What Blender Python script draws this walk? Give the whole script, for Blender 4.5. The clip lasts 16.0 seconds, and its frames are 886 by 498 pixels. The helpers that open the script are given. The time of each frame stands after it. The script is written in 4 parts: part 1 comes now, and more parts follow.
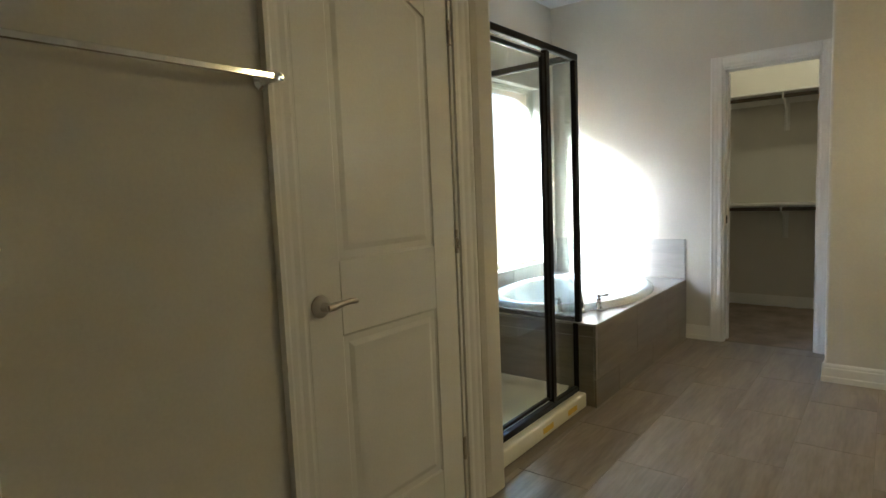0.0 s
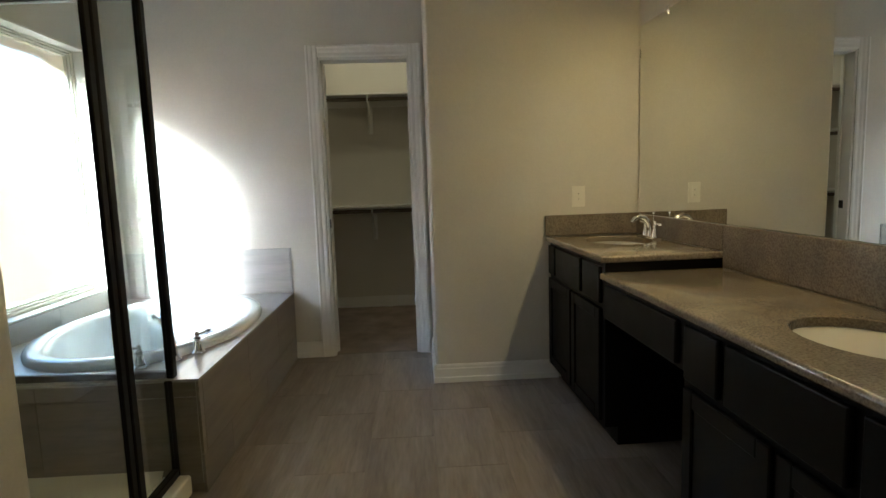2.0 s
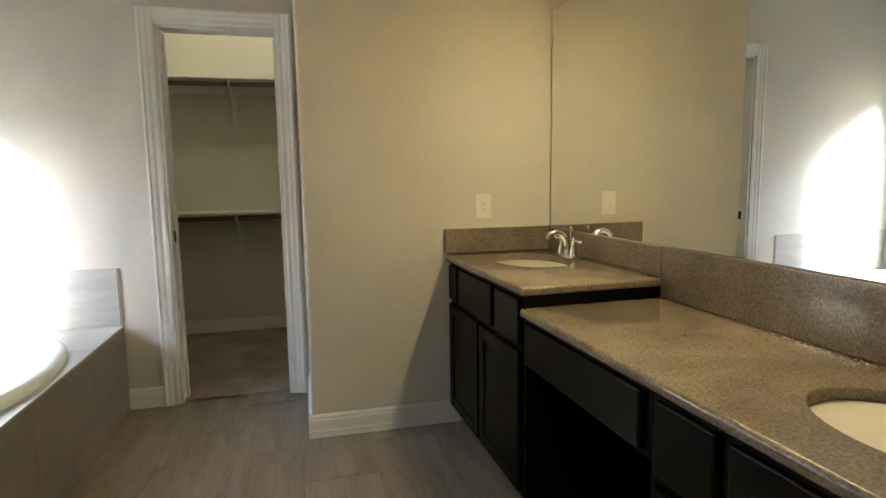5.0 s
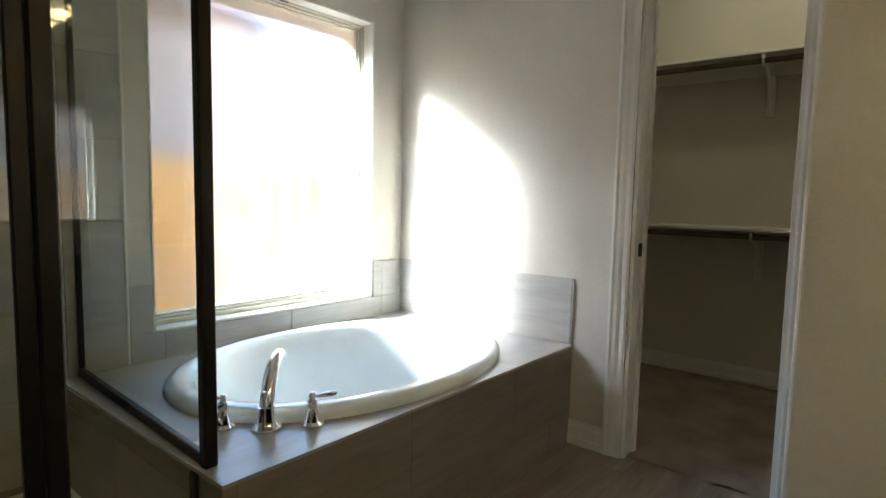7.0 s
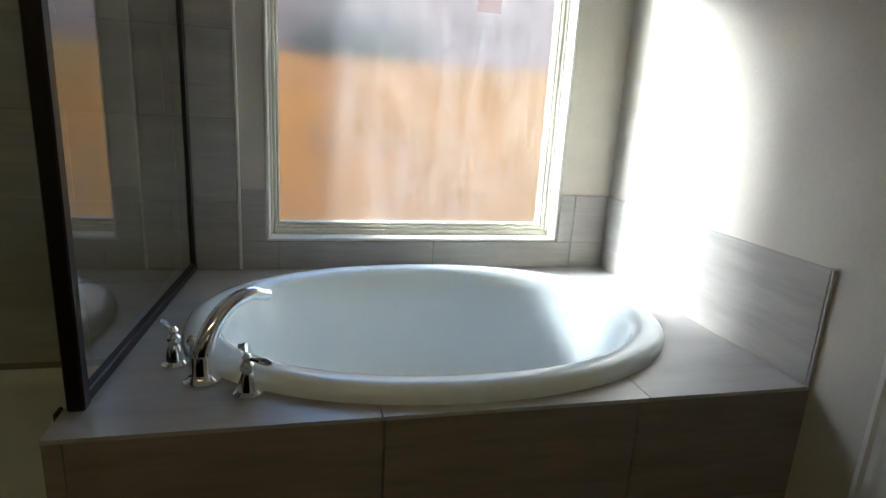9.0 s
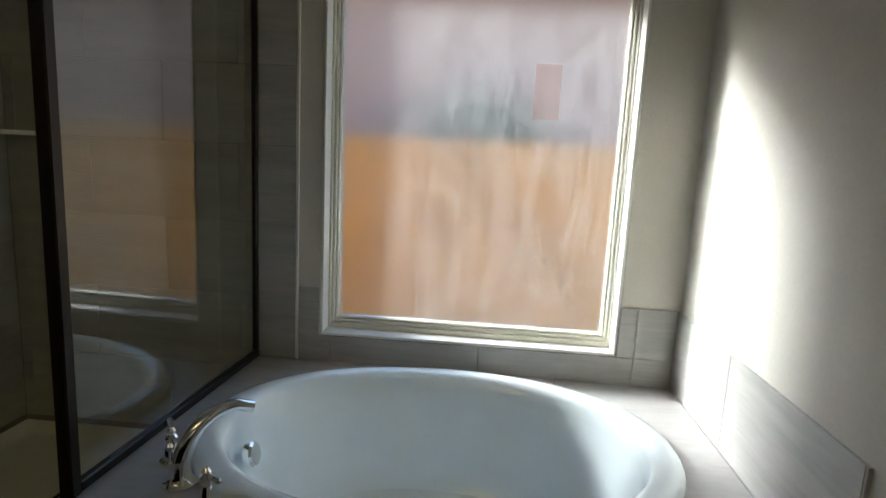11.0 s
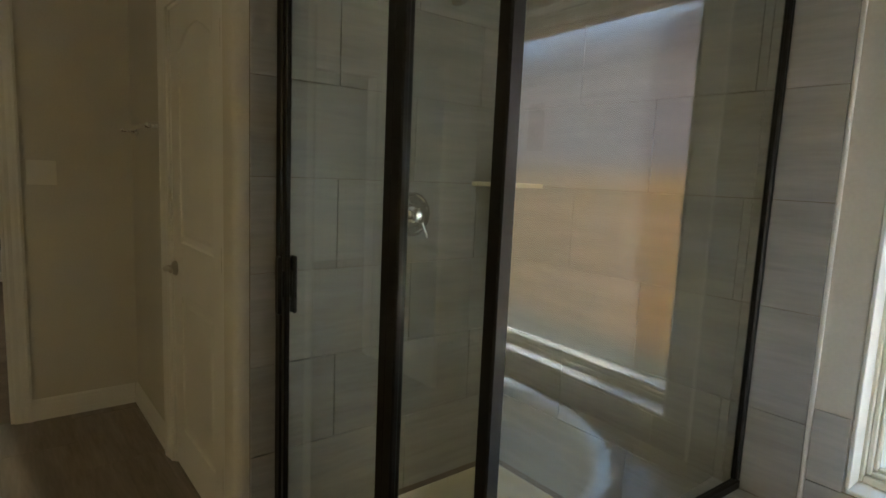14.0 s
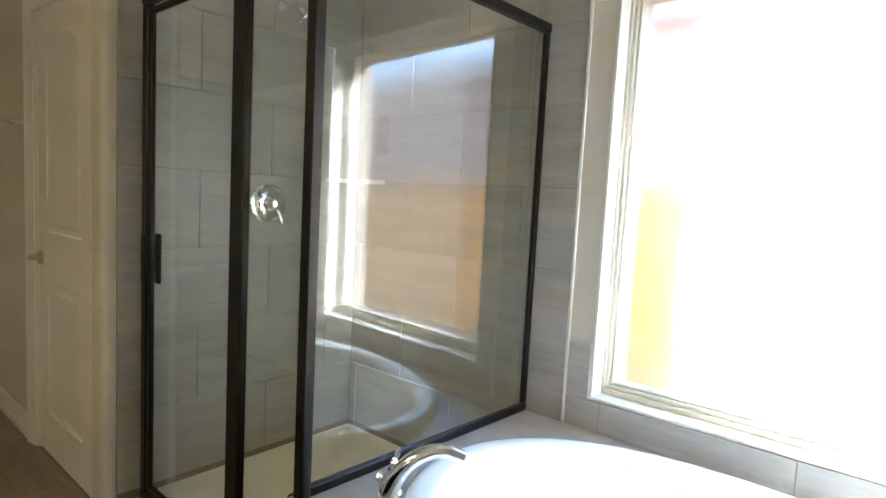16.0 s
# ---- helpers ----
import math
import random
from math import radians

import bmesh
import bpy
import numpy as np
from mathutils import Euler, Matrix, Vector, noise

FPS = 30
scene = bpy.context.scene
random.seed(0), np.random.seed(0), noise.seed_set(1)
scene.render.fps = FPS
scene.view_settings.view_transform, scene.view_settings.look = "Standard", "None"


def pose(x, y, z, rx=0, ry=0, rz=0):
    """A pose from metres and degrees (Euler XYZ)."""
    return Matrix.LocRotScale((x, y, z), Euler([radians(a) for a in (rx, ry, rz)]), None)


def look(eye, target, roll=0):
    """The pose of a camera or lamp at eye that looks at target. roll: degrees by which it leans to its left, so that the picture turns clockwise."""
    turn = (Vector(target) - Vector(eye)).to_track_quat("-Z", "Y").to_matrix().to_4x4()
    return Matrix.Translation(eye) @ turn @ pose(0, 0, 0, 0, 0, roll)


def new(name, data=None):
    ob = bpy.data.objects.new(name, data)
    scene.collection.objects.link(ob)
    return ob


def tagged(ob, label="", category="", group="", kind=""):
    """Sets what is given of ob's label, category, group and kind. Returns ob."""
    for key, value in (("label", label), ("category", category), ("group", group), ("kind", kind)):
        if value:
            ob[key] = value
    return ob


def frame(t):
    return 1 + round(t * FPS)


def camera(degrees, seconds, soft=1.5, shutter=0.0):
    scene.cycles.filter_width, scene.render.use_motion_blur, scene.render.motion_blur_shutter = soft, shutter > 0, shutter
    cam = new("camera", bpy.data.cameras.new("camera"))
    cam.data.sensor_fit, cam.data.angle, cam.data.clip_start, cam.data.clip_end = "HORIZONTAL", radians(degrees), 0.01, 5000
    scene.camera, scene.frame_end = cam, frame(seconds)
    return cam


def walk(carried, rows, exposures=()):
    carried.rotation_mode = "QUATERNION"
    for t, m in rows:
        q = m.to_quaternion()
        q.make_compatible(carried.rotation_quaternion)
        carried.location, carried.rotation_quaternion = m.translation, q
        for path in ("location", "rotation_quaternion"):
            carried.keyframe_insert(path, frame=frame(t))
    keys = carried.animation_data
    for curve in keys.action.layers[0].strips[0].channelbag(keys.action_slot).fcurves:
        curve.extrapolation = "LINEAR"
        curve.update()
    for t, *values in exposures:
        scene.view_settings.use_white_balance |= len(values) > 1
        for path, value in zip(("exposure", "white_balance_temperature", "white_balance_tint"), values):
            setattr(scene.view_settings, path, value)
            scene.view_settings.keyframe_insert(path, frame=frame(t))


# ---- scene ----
cam = camera(76.0, 16.0)
EXPOSURES = [(0.0, 4.3, 5600, 1), (0.5, 4.53, 5600, 1), (1.0, 4.4, 5600, 1), (2.0, 3.85, 5650, 2), (2.5, 3.9, 5700, 1), (3.0, 4.18, 5750, 0), (5.5, 4.5, 5900, 2), (7.0, 3.75, 5800, 2), (8.5, 2.9, 5800, 2), (11.0, 2.2, 5950, 3), (12.5, 2.38, 6050, 3), (13.5, 3.05, 6150, 2), (14.0, 3.55, 6050, 1), (14.5, 4.2, 5950, 1), (15.5, 4.85, 5800, 3), (16.0, 4.65, 5700, 5)]
PATH = [
    (0, (0.297, -0.318, 1.252), (-0.94, 1.242, 1.057), -2.4),
    (0.5, (0.21, -0.161, 1.241), (-0.61, 1.651, 1.029), -2.6),
    (1, (0.15, 0.094, 1.257), (-0.364, 2.014, 1.03), -2.5),
    (1.5, (0.062, 0.286, 1.252), (-0.215, 2.253, 1.017), -2.2),
    (2, (-0.085, 0.402, 1.238), (0.003, 2.386, 1.0), -1.9),
    (2.5, (-0.12, 0.558, 1.237), (0.25, 2.508, 0.992), -1.8),
    (3, (-0.12, 0.734, 1.234), (0.547, 2.604, 0.992), -1.5),
    (3.2, (-0.124, 0.792, 1.233), (0.646, 2.623, 0.993), -1.4),
    (5.3, (0.052, 1.147, 1.263), (0.359, 3.11, 1.03), -0.6),
    (5.5, (0.095, 1.239, 1.243), (0.207, 3.224, 1.025), -0.5),
    (6, (0.135, 1.439, 1.256), (-0.243, 3.391, 1.043), 0.1),
    (6.5, (0.184, 1.699, 1.206), (-0.676, 3.495, 1.019), 0.4),
    (7, (0.234, 1.975, 1.182), (-1.034, 3.51, 0.997), 1.2),
    (7.5, (0.233, 2.301, 1.2), (-1.312, 3.556, 1.0), 1.6),
    (8, (0.235, 2.638, 1.184), (-1.508, 3.595, 0.969), 2.3),
    (8.5, (0.18, 2.91, 1.136), (-1.682, 3.572, 0.827), 2.7),
    (8.7, (0.134, 3.011, 1.137), (-1.74, 3.59, 0.745), 3.0),
    (10.8, (0.101, 3.635, 1.358), (-1.852, 3.51, 0.945), 3.0),
    (11, (0.11, 3.656, 1.368), (-1.857, 3.51, 1.04), 2.9),
    (11.5, (0.117, 3.644, 1.376), (-1.868, 3.468, 1.2), 3.0),
    (12, (0.09, 3.575, 1.361), (-1.864, 3.177, 1.206), 3.0),
    (12.5, (-0.024, 3.586, 1.361), (-1.85, 2.791, 1.18), 2.9),
    (13, (-0.134, 3.46, 1.364), (-1.806, 2.38, 1.166), 2.9),
    (13.5, (-0.231, 3.422, 1.343), (-1.741, 2.126, 1.146), 3.0),
    (14, (-0.369, 3.418, 1.399), (-1.611, 1.872, 1.141), 2.5),
    (14.5, (-0.413, 3.517, 1.379), (-1.456, 1.825, 1.157), 2.7),
    (15, (-0.397, 3.629, 1.351), (-1.415, 1.918, 1.153), 2.8),
    (15.5, (-0.293, 3.764, 1.318), (-1.398, 2.108, 1.128), 2.8),
    (16, (-0.212, 3.882, 1.305), (-1.729, 2.591, 1.131), 3.0),
]
walk(cam, [(t, look(eye, target, roll)) for t, eye, target, roll in PATH], exposures=EXPOSURES)

# ---- world, sun and large lights ----
SUN_WAY = Vector((0.68, 1.0, -0.57)).normalized()
world = bpy.data.worlds.new("sky")
scene.world = world
world.use_nodes = True
wn = world.node_tree.nodes
sky = wn.new("ShaderNodeTexSky")
sky.sky_type = "NISHITA"
sky.sun_disc = False
sky.sun_elevation = math.asin(-SUN_WAY.z)
sky.sun_rotation = math.atan2(-SUN_WAY.x, -SUN_WAY.y)
world.node_tree.links.new(sky.outputs[0], wn["Background"].inputs[0])
wn["Background"].inputs[1].default_value = 0.15
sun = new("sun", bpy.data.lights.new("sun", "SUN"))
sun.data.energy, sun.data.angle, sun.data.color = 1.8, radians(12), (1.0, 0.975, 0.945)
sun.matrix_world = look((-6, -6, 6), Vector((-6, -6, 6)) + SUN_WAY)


def lamp(name, at, watts, colour, radius=0.03):
    ob = new(name, bpy.data.lights.new(name, "POINT"))
    ob.data.energy, ob.data.color, ob.data.shadow_soft_size = watts, colour, radius
    ob.location = at
    return ob


# the vanity wall stands a little out of square with the rest of the room
TURN = Matrix.Translation((1.262, 3.795, 0)) @ Matrix.Rotation(radians(1.6), 4, "Z") @ Matrix.Translation((-1.262, -3.795, 0))
WARM = (1.0, 0.68, 0.26)
VANITY_Y = [3.065 - 0.157 * k for k in range(8)]
for y in VANITY_Y:
    lamp("vanity_bulb_light", TURN @ Vector((1.13, y, 2.13)), 0.185, WARM, 0.055)
lamp("closet_bulb_light", (-0.45, 5.26, 2.69), 0.135, (1.0, 0.82, 0.48), 0.06)
for k in range(3):
    a = radians(120 * k + 30)
    lamp("fan_bulb_light", (-0.27 + 0.1 * math.cos(a), -2.3 + 0.1 * math.sin(a), 2.24), 0.10, (1.0, 0.86, 0.66), 0.03)
# ---- materials ----


def nodes_of(name):
    m = bpy.data.materials.new(name)
    m.use_nodes = True
    return m, m.node_tree.nodes, m.node_tree.links, m.node_tree.nodes["Principled BSDF"]


def plain(name, colour, rough=0.5, metal=0.0, vary=0.12, scale=6.0, fine=120.0, bump=0.08, coat=0.0):
    """A surface with blotches at one scale and grain at another."""
    m, n, l, b = nodes_of(name)
    co = n.new("ShaderNodeTexCoord")
    big, small = n.new("ShaderNodeTexNoise"), n.new("ShaderNodeTexNoise")
    big.inputs["Scale"].default_value, small.inputs["Scale"].default_value = scale, fine
    big.inputs["Detail"].default_value = 4
    for t in (big, small):
        l.new(co.outputs["Object"], t.inputs["Vector"])
    add = n.new("ShaderNodeMath")
    add.operation = "ADD"
    l.new(big.outputs[0], add.inputs[0])
    l.new(small.outputs[0], add.inputs[1])
    r = n.new("ShaderNodeMapRange")
    r.inputs["From Min"].default_value, r.inputs["From Max"].default_value = 0.6, 1.4
    r.inputs["To Min"].default_value, r.inputs["To Max"].default_value = 1 - vary, 1 + vary
    l.new(add.outputs[0], r.inputs[0])
    mix = n.new("ShaderNodeVectorMath")
    mix.operation = "SCALE"
    mix.inputs[0].default_value = colour
    l.new(r.outputs[0], mix.inputs["Scale"])
    l.new(mix.outputs[0], b.inputs["Base Color"])
    rr = n.new("ShaderNodeMapRange")
    rr.inputs["To Min"].default_value, rr.inputs["To Max"].default_value = rough * 0.85, min(1, rough * 1.15)
    l.new(big.outputs[0], rr.inputs[0])
    l.new(rr.outputs[0], b.inputs["Roughness"])
    b.inputs["Metallic"].default_value = metal
    b.inputs["Coat Weight"].default_value = coat
    if bump:
        bp = n.new("ShaderNodeBump")
        bp.inputs["Strength"].default_value, bp.inputs["Distance"].default_value = bump, 0.002
        l.new(small.outputs[0], bp.inputs["Height"])
        l.new(bp.outputs[0], b.inputs["Normal"])
    return m


def streaked(name, dark, light, stretch, rough=0.4, bump=0.06):
    """Veined porcelain: streaks drawn out along one axis, shifted from tile to tile."""
    m, n, l, b = nodes_of(name)
    co, info = n.new("ShaderNodeTexCoord"), n.new("ShaderNodeObjectInfo")
    sh = n.new("ShaderNodeVectorMath")
    sh.operation = "MULTIPLY_ADD"
    cmb = n.new("ShaderNodeCombineXYZ")
    for k in range(3):
        l.new(info.outputs["Random"], cmb.inputs[k])
    l.new(cmb.outputs[0], sh.inputs[0])
    sh.inputs[1].default_value = (7.3, 5.1, 9.7)
    l.new(co.outputs["Object"], sh.inputs[2])
    mp = n.new("ShaderNodeMapping")
    mp.inputs["Scale"].default_value = stretch
    l.new(sh.outputs[0], mp.inputs[0])
    big, fine = n.new("ShaderNodeTexNoise"), n.new("ShaderNodeTexNoise")
    big.inputs["Scale"].default_value, big.inputs["Detail"].default_value, big.inputs["Distortion"].default_value = 1.0, 6, 0.6
    fine.inputs["Scale"].default_value, fine.inputs["Detail"].default_value = 5.0, 5
    l.new(mp.outputs[0], big.inputs["Vector"])
    l.new(mp.outputs[0], fine.inputs["Vector"])
    mix = n.new("ShaderNodeMix")
    mix.inputs[0].default_value = 0.4
    l.new(big.outputs[0], mix.inputs[2])
    l.new(fine.outputs[0], mix.inputs[3])
    ramp = n.new("ShaderNodeValToRGB")
    ramp.color_ramp.elements[0].position, ramp.color_ramp.elements[1].position = 0.34, 0.66
    ramp.color_ramp.elements[0].color, ramp.color_ramp.elements[1].color = (*dark, 1), (*light, 1)
    l.new(mix.outputs[0], ramp.inputs[0])
    hs = n.new("ShaderNodeHueSaturation")
    v = n.new("ShaderNodeMapRange")
    v.inputs["To Min"].default_value, v.inputs["To Max"].default_value = 0.93, 1.07
    l.new(info.outputs["Random"], v.inputs[0])
    l.new(v.outputs[0], hs.inputs["Value"])
    l.new(ramp.outputs[0], hs.inputs["Color"])
    l.new(hs.outputs[0], b.inputs["Base Color"])
    rr = n.new("ShaderNodeMapRange")
    rr.inputs["To Min"].default_value, rr.inputs["To Max"].default_value = rough * 0.8, rough * 1.25
    l.new(fine.outputs[0], rr.inputs[0])
    l.new(rr.outputs[0], b.inputs["Roughness"])
    bp = n.new("ShaderNodeBump")
    bp.inputs["Strength"].default_value, bp.inputs["Distance"].default_value = bump, 0.001
    l.new(fine.outputs[0], bp.inputs["Height"])
    l.new(bp.outputs[0], b.inputs["Normal"])
    return m


def speckled(name):
    """Polished granite: tan ground with brown, grey and pale grains."""
    m, n, l, b = nodes_of(name)
    co = n.new("ShaderNodeTexCoord")
    vor, noi, blot = n.new("ShaderNodeTexVoronoi"), n.new("ShaderNodeTexNoise"), n.new("ShaderNodeTexNoise")
    vor.inputs["Scale"].default_value, noi.inputs["Scale"].default_value, blot.inputs["Scale"].default_value = 270, 140, 7
    noi.inputs["Detail"].default_value = 5
    for t in (vor, noi, blot):
        l.new(co.outputs["Object"], t.inputs["Vector"])
    r1, r2, r3 = (n.new("ShaderNodeValToRGB") for _ in range(3))
    e = r1.color_ramp.elements
    e[0].position, e[1].position = 0.36, 0.62
    e[0].color, e[1].color = (0.165, 0.130, 0.095, 1), (0.285, 0.233, 0.169, 1)
    k = r1.color_ramp.elements.new(0.46)
    k.color = (0.215, 0.178, 0.131, 1)
    l.new(noi.outputs[0], r1.inputs[0])
    sep = n.new("ShaderNodeSeparateColor")
    l.new(vor.outputs["Color"], sep.inputs[0])
    e = r2.color_ramp.elements
    e[0].position, e[1].position = 1.31, 1.42
    e[0].color, e[1].color = (0, 0, 0, 1), (1, 1, 1, 1)
    clump, add = n.new("ShaderNodeTexNoise"), n.new("ShaderNodeMath")
    clump.inputs["Scale"].default_value, clump.inputs["Detail"].default_value = 70, 3
    add.operation = "MULTIPLY_ADD"
    l.new(co.outputs["Object"], clump.inputs["Vector"])
    l.new(clump.outputs[0], add.inputs[0])
    add.inputs[1].default_value = 1.1
    l.new(sep.outputs[0], add.inputs[2])
    l.new(add.outputs[0], r2.inputs[0])
    mx = n.new("ShaderNodeMix")
    mx.data_type = "RGBA"
    l.new(r2.outputs[0], mx.inputs[0])
    l.new(r1.outputs[0], mx.inputs[6])
    mx.inputs[7].default_value = (0.065, 0.054, 0.045, 1)
    e = r3.color_ramp.elements
    e[0].position, e[1].position = 0.3, 0.7
    e[0].color, e[1].color = (0.8, 0.8, 0.82, 1), (1.1, 1.08, 1.03, 1)
    l.new(blot.outputs[0], r3.inputs[0])
    mul = n.new("ShaderNodeMix")
    mul.data_type, mul.blend_type = "RGBA", "MULTIPLY"
    mul.inputs[0].default_value = 1
    l.new(mx.outputs[2], mul.inputs[6])
    l.new(r3.outputs[0], mul.inputs[7])
    l.new(mul.outputs[2], b.inputs["Base Color"])
    b.inputs["Roughness"].default_value = 0.12
    return m


def glow(name, colour, strength):
    m, n, l, b = nodes_of(name)
    b.inputs["Base Color"].default_value = (*colour, 1)
    b.inputs["Emission Color"].default_value = (*colour, 1)
    b.inputs["Emission Strength"].default_value = strength
    return m


def clear_glass(name, rough=0.0, ior=1.57, tint=(0.945, 0.985, 0.96)):
    m, n, l, b = nodes_of(name)
    b.inputs["Base Color"].default_value = (*tint, 1)
    b.inputs["Roughness"].default_value, b.inputs["IOR"].default_value = rough, ior
    b.inputs["Transmission Weight"].default_value = 1
    return m


def frosted(name):
    m, n, l, b = nodes_of(name)
    out = n["Material Output"]
    co = n.new("ShaderNodeTexCoord")

    def smear(turn, size, detail, bend):
        mp, t = n.new("ShaderNodeMapping"), n.new("ShaderNodeTexNoise")
        mp.inputs["Rotation"].default_value, mp.inputs["Scale"].default_value = (turn, 0, 0), size
        t.inputs["Scale"].default_value, t.inputs["Detail"].default_value, t.inputs["Distortion"].default_value = 1.0, detail, bend
        t.inputs["Roughness"].default_value = 0.62
        l.new(co.outputs["Object"], mp.inputs[0])
        l.new(mp.outputs[0], t.inputs["Vector"])
        return t.outputs[0]

    def blend(a, b, share):
        m2 = n.new("ShaderNodeMix")
        m2.inputs[0].default_value = share
        l.new(a, m2.inputs[2])
        l.new(b, m2.inputs[3])
        return m2.outputs[0]
    # wide wipe marks, drips running down, and fine slanting strokes
    haze = blend(blend(smear(0.3, (3, 3.2, 2.4), 7, 1.6), smear(0.05, (3, 11, 1.3), 6, 0.8), 0.45), smear(0.85, (4, 24, 6), 6, 1.6), 0.2)
    ref, tra, mix = n.new("ShaderNodeBsdfRefraction"), n.new("ShaderNodeBsdfTranslucent"), n.new("ShaderNodeMixShader")
    ref.inputs["IOR"].default_value, ref.inputs["Roughness"].default_value = 1.12, 0.36
    tra.inputs["Color"].default_value = (0.9, 0.9, 0.9, 1)
    wave, bp = n.new("ShaderNodeTexNoise"), n.new("ShaderNodeBump")
    wave.inputs["Scale"].default_value, wave.inputs["Detail"].default_value, wave.inputs["Distortion"].default_value = 9, 5, 1.2
    l.new(co.outputs["Object"], wave.inputs["Vector"])
    bp.inputs["Strength"].default_value, bp.inputs["Distance"].default_value = 0.05, 0.02
    l.new(wave.outputs[0], bp.inputs["Height"])
    l.new(bp.outputs[0], ref.inputs["Normal"])
    f = n.new("ShaderNodeMapRange")
    f.inputs["To Min"].default_value, f.inputs["To Max"].default_value = 0.028, 0.105
    f.inputs["From Min"].default_value, f.inputs["From Max"].default_value = 0.39, 0.64
    l.new(haze, f.inputs[0])
    # the film of haze stops short of one side of the pane
    sep, edge, cut = n.new("ShaderNodeSeparateXYZ"), n.new("ShaderNodeMapRange"), n.new("ShaderNodeMath")
    l.new(co.outputs["Object"], sep.inputs[0])
    edge.inputs["From Min"].default_value, edge.inputs["From Max"].default_value = 3.148, 3.160
    edge.inputs["To Min"].default_value, edge.inputs["To Max"].default_value = 0.72, 1.0
    l.new(sep.outputs["Y"], edge.inputs[0])
    cut.operation = "MULTIPLY"
    l.new(f.outputs[0], cut.inputs[0])
    l.new(edge.outputs[0], cut.inputs[1])
    l.new(cut.outputs[0], mix.inputs[0])
    l.new(ref.outputs[0], mix.inputs[1])
    l.new(tra.outputs[0], mix.inputs[2])
    glo, mix2, fre = n.new("ShaderNodeBsdfGlossy"), n.new("ShaderNodeMixShader"), n.new("ShaderNodeFresnel")
    glo.inputs["Roughness"].default_value = 0.12
    fre.inputs["IOR"].default_value = 1.18
    l.new(fre.outputs[0], mix2.inputs[0])
    l.new(mix.outputs[0], mix2.inputs[1])
    l.new(glo.outputs[0], mix2.inputs[2])
    l.new(mix2.outputs[0], out.inputs[0])
    return m


PAINT = plain("wall_paint", (0.64, 0.605, 0.53), 0.7, vary=0.05, scale=3, fine=100, bump=0.32)
CEIL = plain("ceiling_paint", (0.78, 0.77, 0.74), 0.8, vary=0.04, bump=0.25)
WHITE = plain("white_trim_paint", (0.78, 0.76, 0.71), 0.38, vary=0.04, scale=4, bump=0.03)
VINYL = plain("almond_vinyl", (0.70, 0.67, 0.56), 0.4, vary=0.04, bump=0.02)
FLOORTILE = streaked("floor_porcelain", (0.158, 0.123, 0.094), (0.298, 0.244, 0.193), (14, 1.6, 6), 0.34)
WALLTILE = streaked("wall_porcelain", (0.345, 0.332, 0.308), (0.46, 0.445, 0.415), (1.6, 1.6, 16), 0.34)
# wall tile browned and darkened, so the colour holds the tub side's shade
SHADEDTILE = streaked("shaded_porcelain", (0.185, 0.158, 0.132), (0.265, 0.228, 0.192), (1.6, 1.6, 16), 0.34)
GROUT = plain("grout", (0.24, 0.20, 0.158), 0.9, vary=0.12, scale=20, bump=0.3)
GRANITE = speckled("granite")
ESPRESSO = plain("espresso_cabinet_paint", (0.005, 0.0042, 0.0038), 0.45, vary=0.2, scale=9, bump=0.05)
ESPRESSO.node_tree.nodes["Principled BSDF"].inputs["Specular IOR Level"].default_value = 0.13
BRONZE = plain("dark_bronze_metal", (0.018, 0.015, 0.013), 0.42, 0.6, vary=0.15, bump=0.02)
CHROME = plain("chrome", (0.86, 0.87, 0.88), 0.06, 1.0, vary=0.02, bump=0.0)
NICKEL = plain("satin_nickel", (0.55, 0.51, 0.45), 0.28, 1.0, vary=0.05, bump=0.02)
PORCELAIN = plain("white_acrylic", (0.81, 0.865, 0.875), 0.12, vary=0.02, bump=0.0, coat=0.5)
BISQUE = plain("bisque_porcelain", (0.80, 0.76, 0.66), 0.12, vary=0.02, bump=0.0, coat=0.5)
PAN = plain("cream_acrylic", (0.80, 0.76, 0.63), 0.3, vary=0.05, bump=0.04)
CARPET = plain("carpet", (0.285, 0.222, 0.175), 0.98, vary=0.5, scale=4.5, fine=240, bump=1.0)
CEDAR = plain("cedar_board", (0.66, 0.28, 0.05), 0.8, vary=0.38, scale=1.6, bump=0.3)
GRASS = plain("lawn", (0.16, 0.15, 0.06), 1.0, vary=0.4, scale=3, fine=60, bump=0.5)
BRICK = plain("pink_brick", (0.37, 0.21, 0.165), 0.9, vary=0.25, scale=5, fine=30, bump=0.3)
TANBRICK = plain("tan_brick", (0.42, 0.36, 0.30), 0.9, vary=0.2, scale=6, fine=30, bump=0.3)
SHINGLE = plain("roof_shingle", (0.33, 0.205, 0.17), 0.95, vary=0.3, scale=12, bump=0.4)
LEAF = plain("leaf", (0.12, 0.13, 0.08), 0.7, vary=0.4, scale=8, bump=0.1)
BARK = plain("bark", (0.12, 0.09, 0.06), 0.9, vary=0.3, scale=20, bump=0.4)
PLATE = plain("white_plastic", (0.80, 0.77, 0.68), 0.35, vary=0.02, bump=0.0)
DARK = plain("dark_slot", (0.03, 0.03, 0.03), 0.6, vary=0.05, bump=0.0)
STICKER = plain("yellow_sticker", (0.75, 0.52, 0.08), 0.5, vary=0.05, bump=0.0)
RODWOOD = plain("bronze_rod", (0.13, 0.10, 0.07), 0.45, 0.3, vary=0.1, bump=0.05)
FANWOOD = plain("fan_blade_wood", (0.085, 0.055, 0.035), 0.4, vary=0.25, scale=12, bump=0.05)
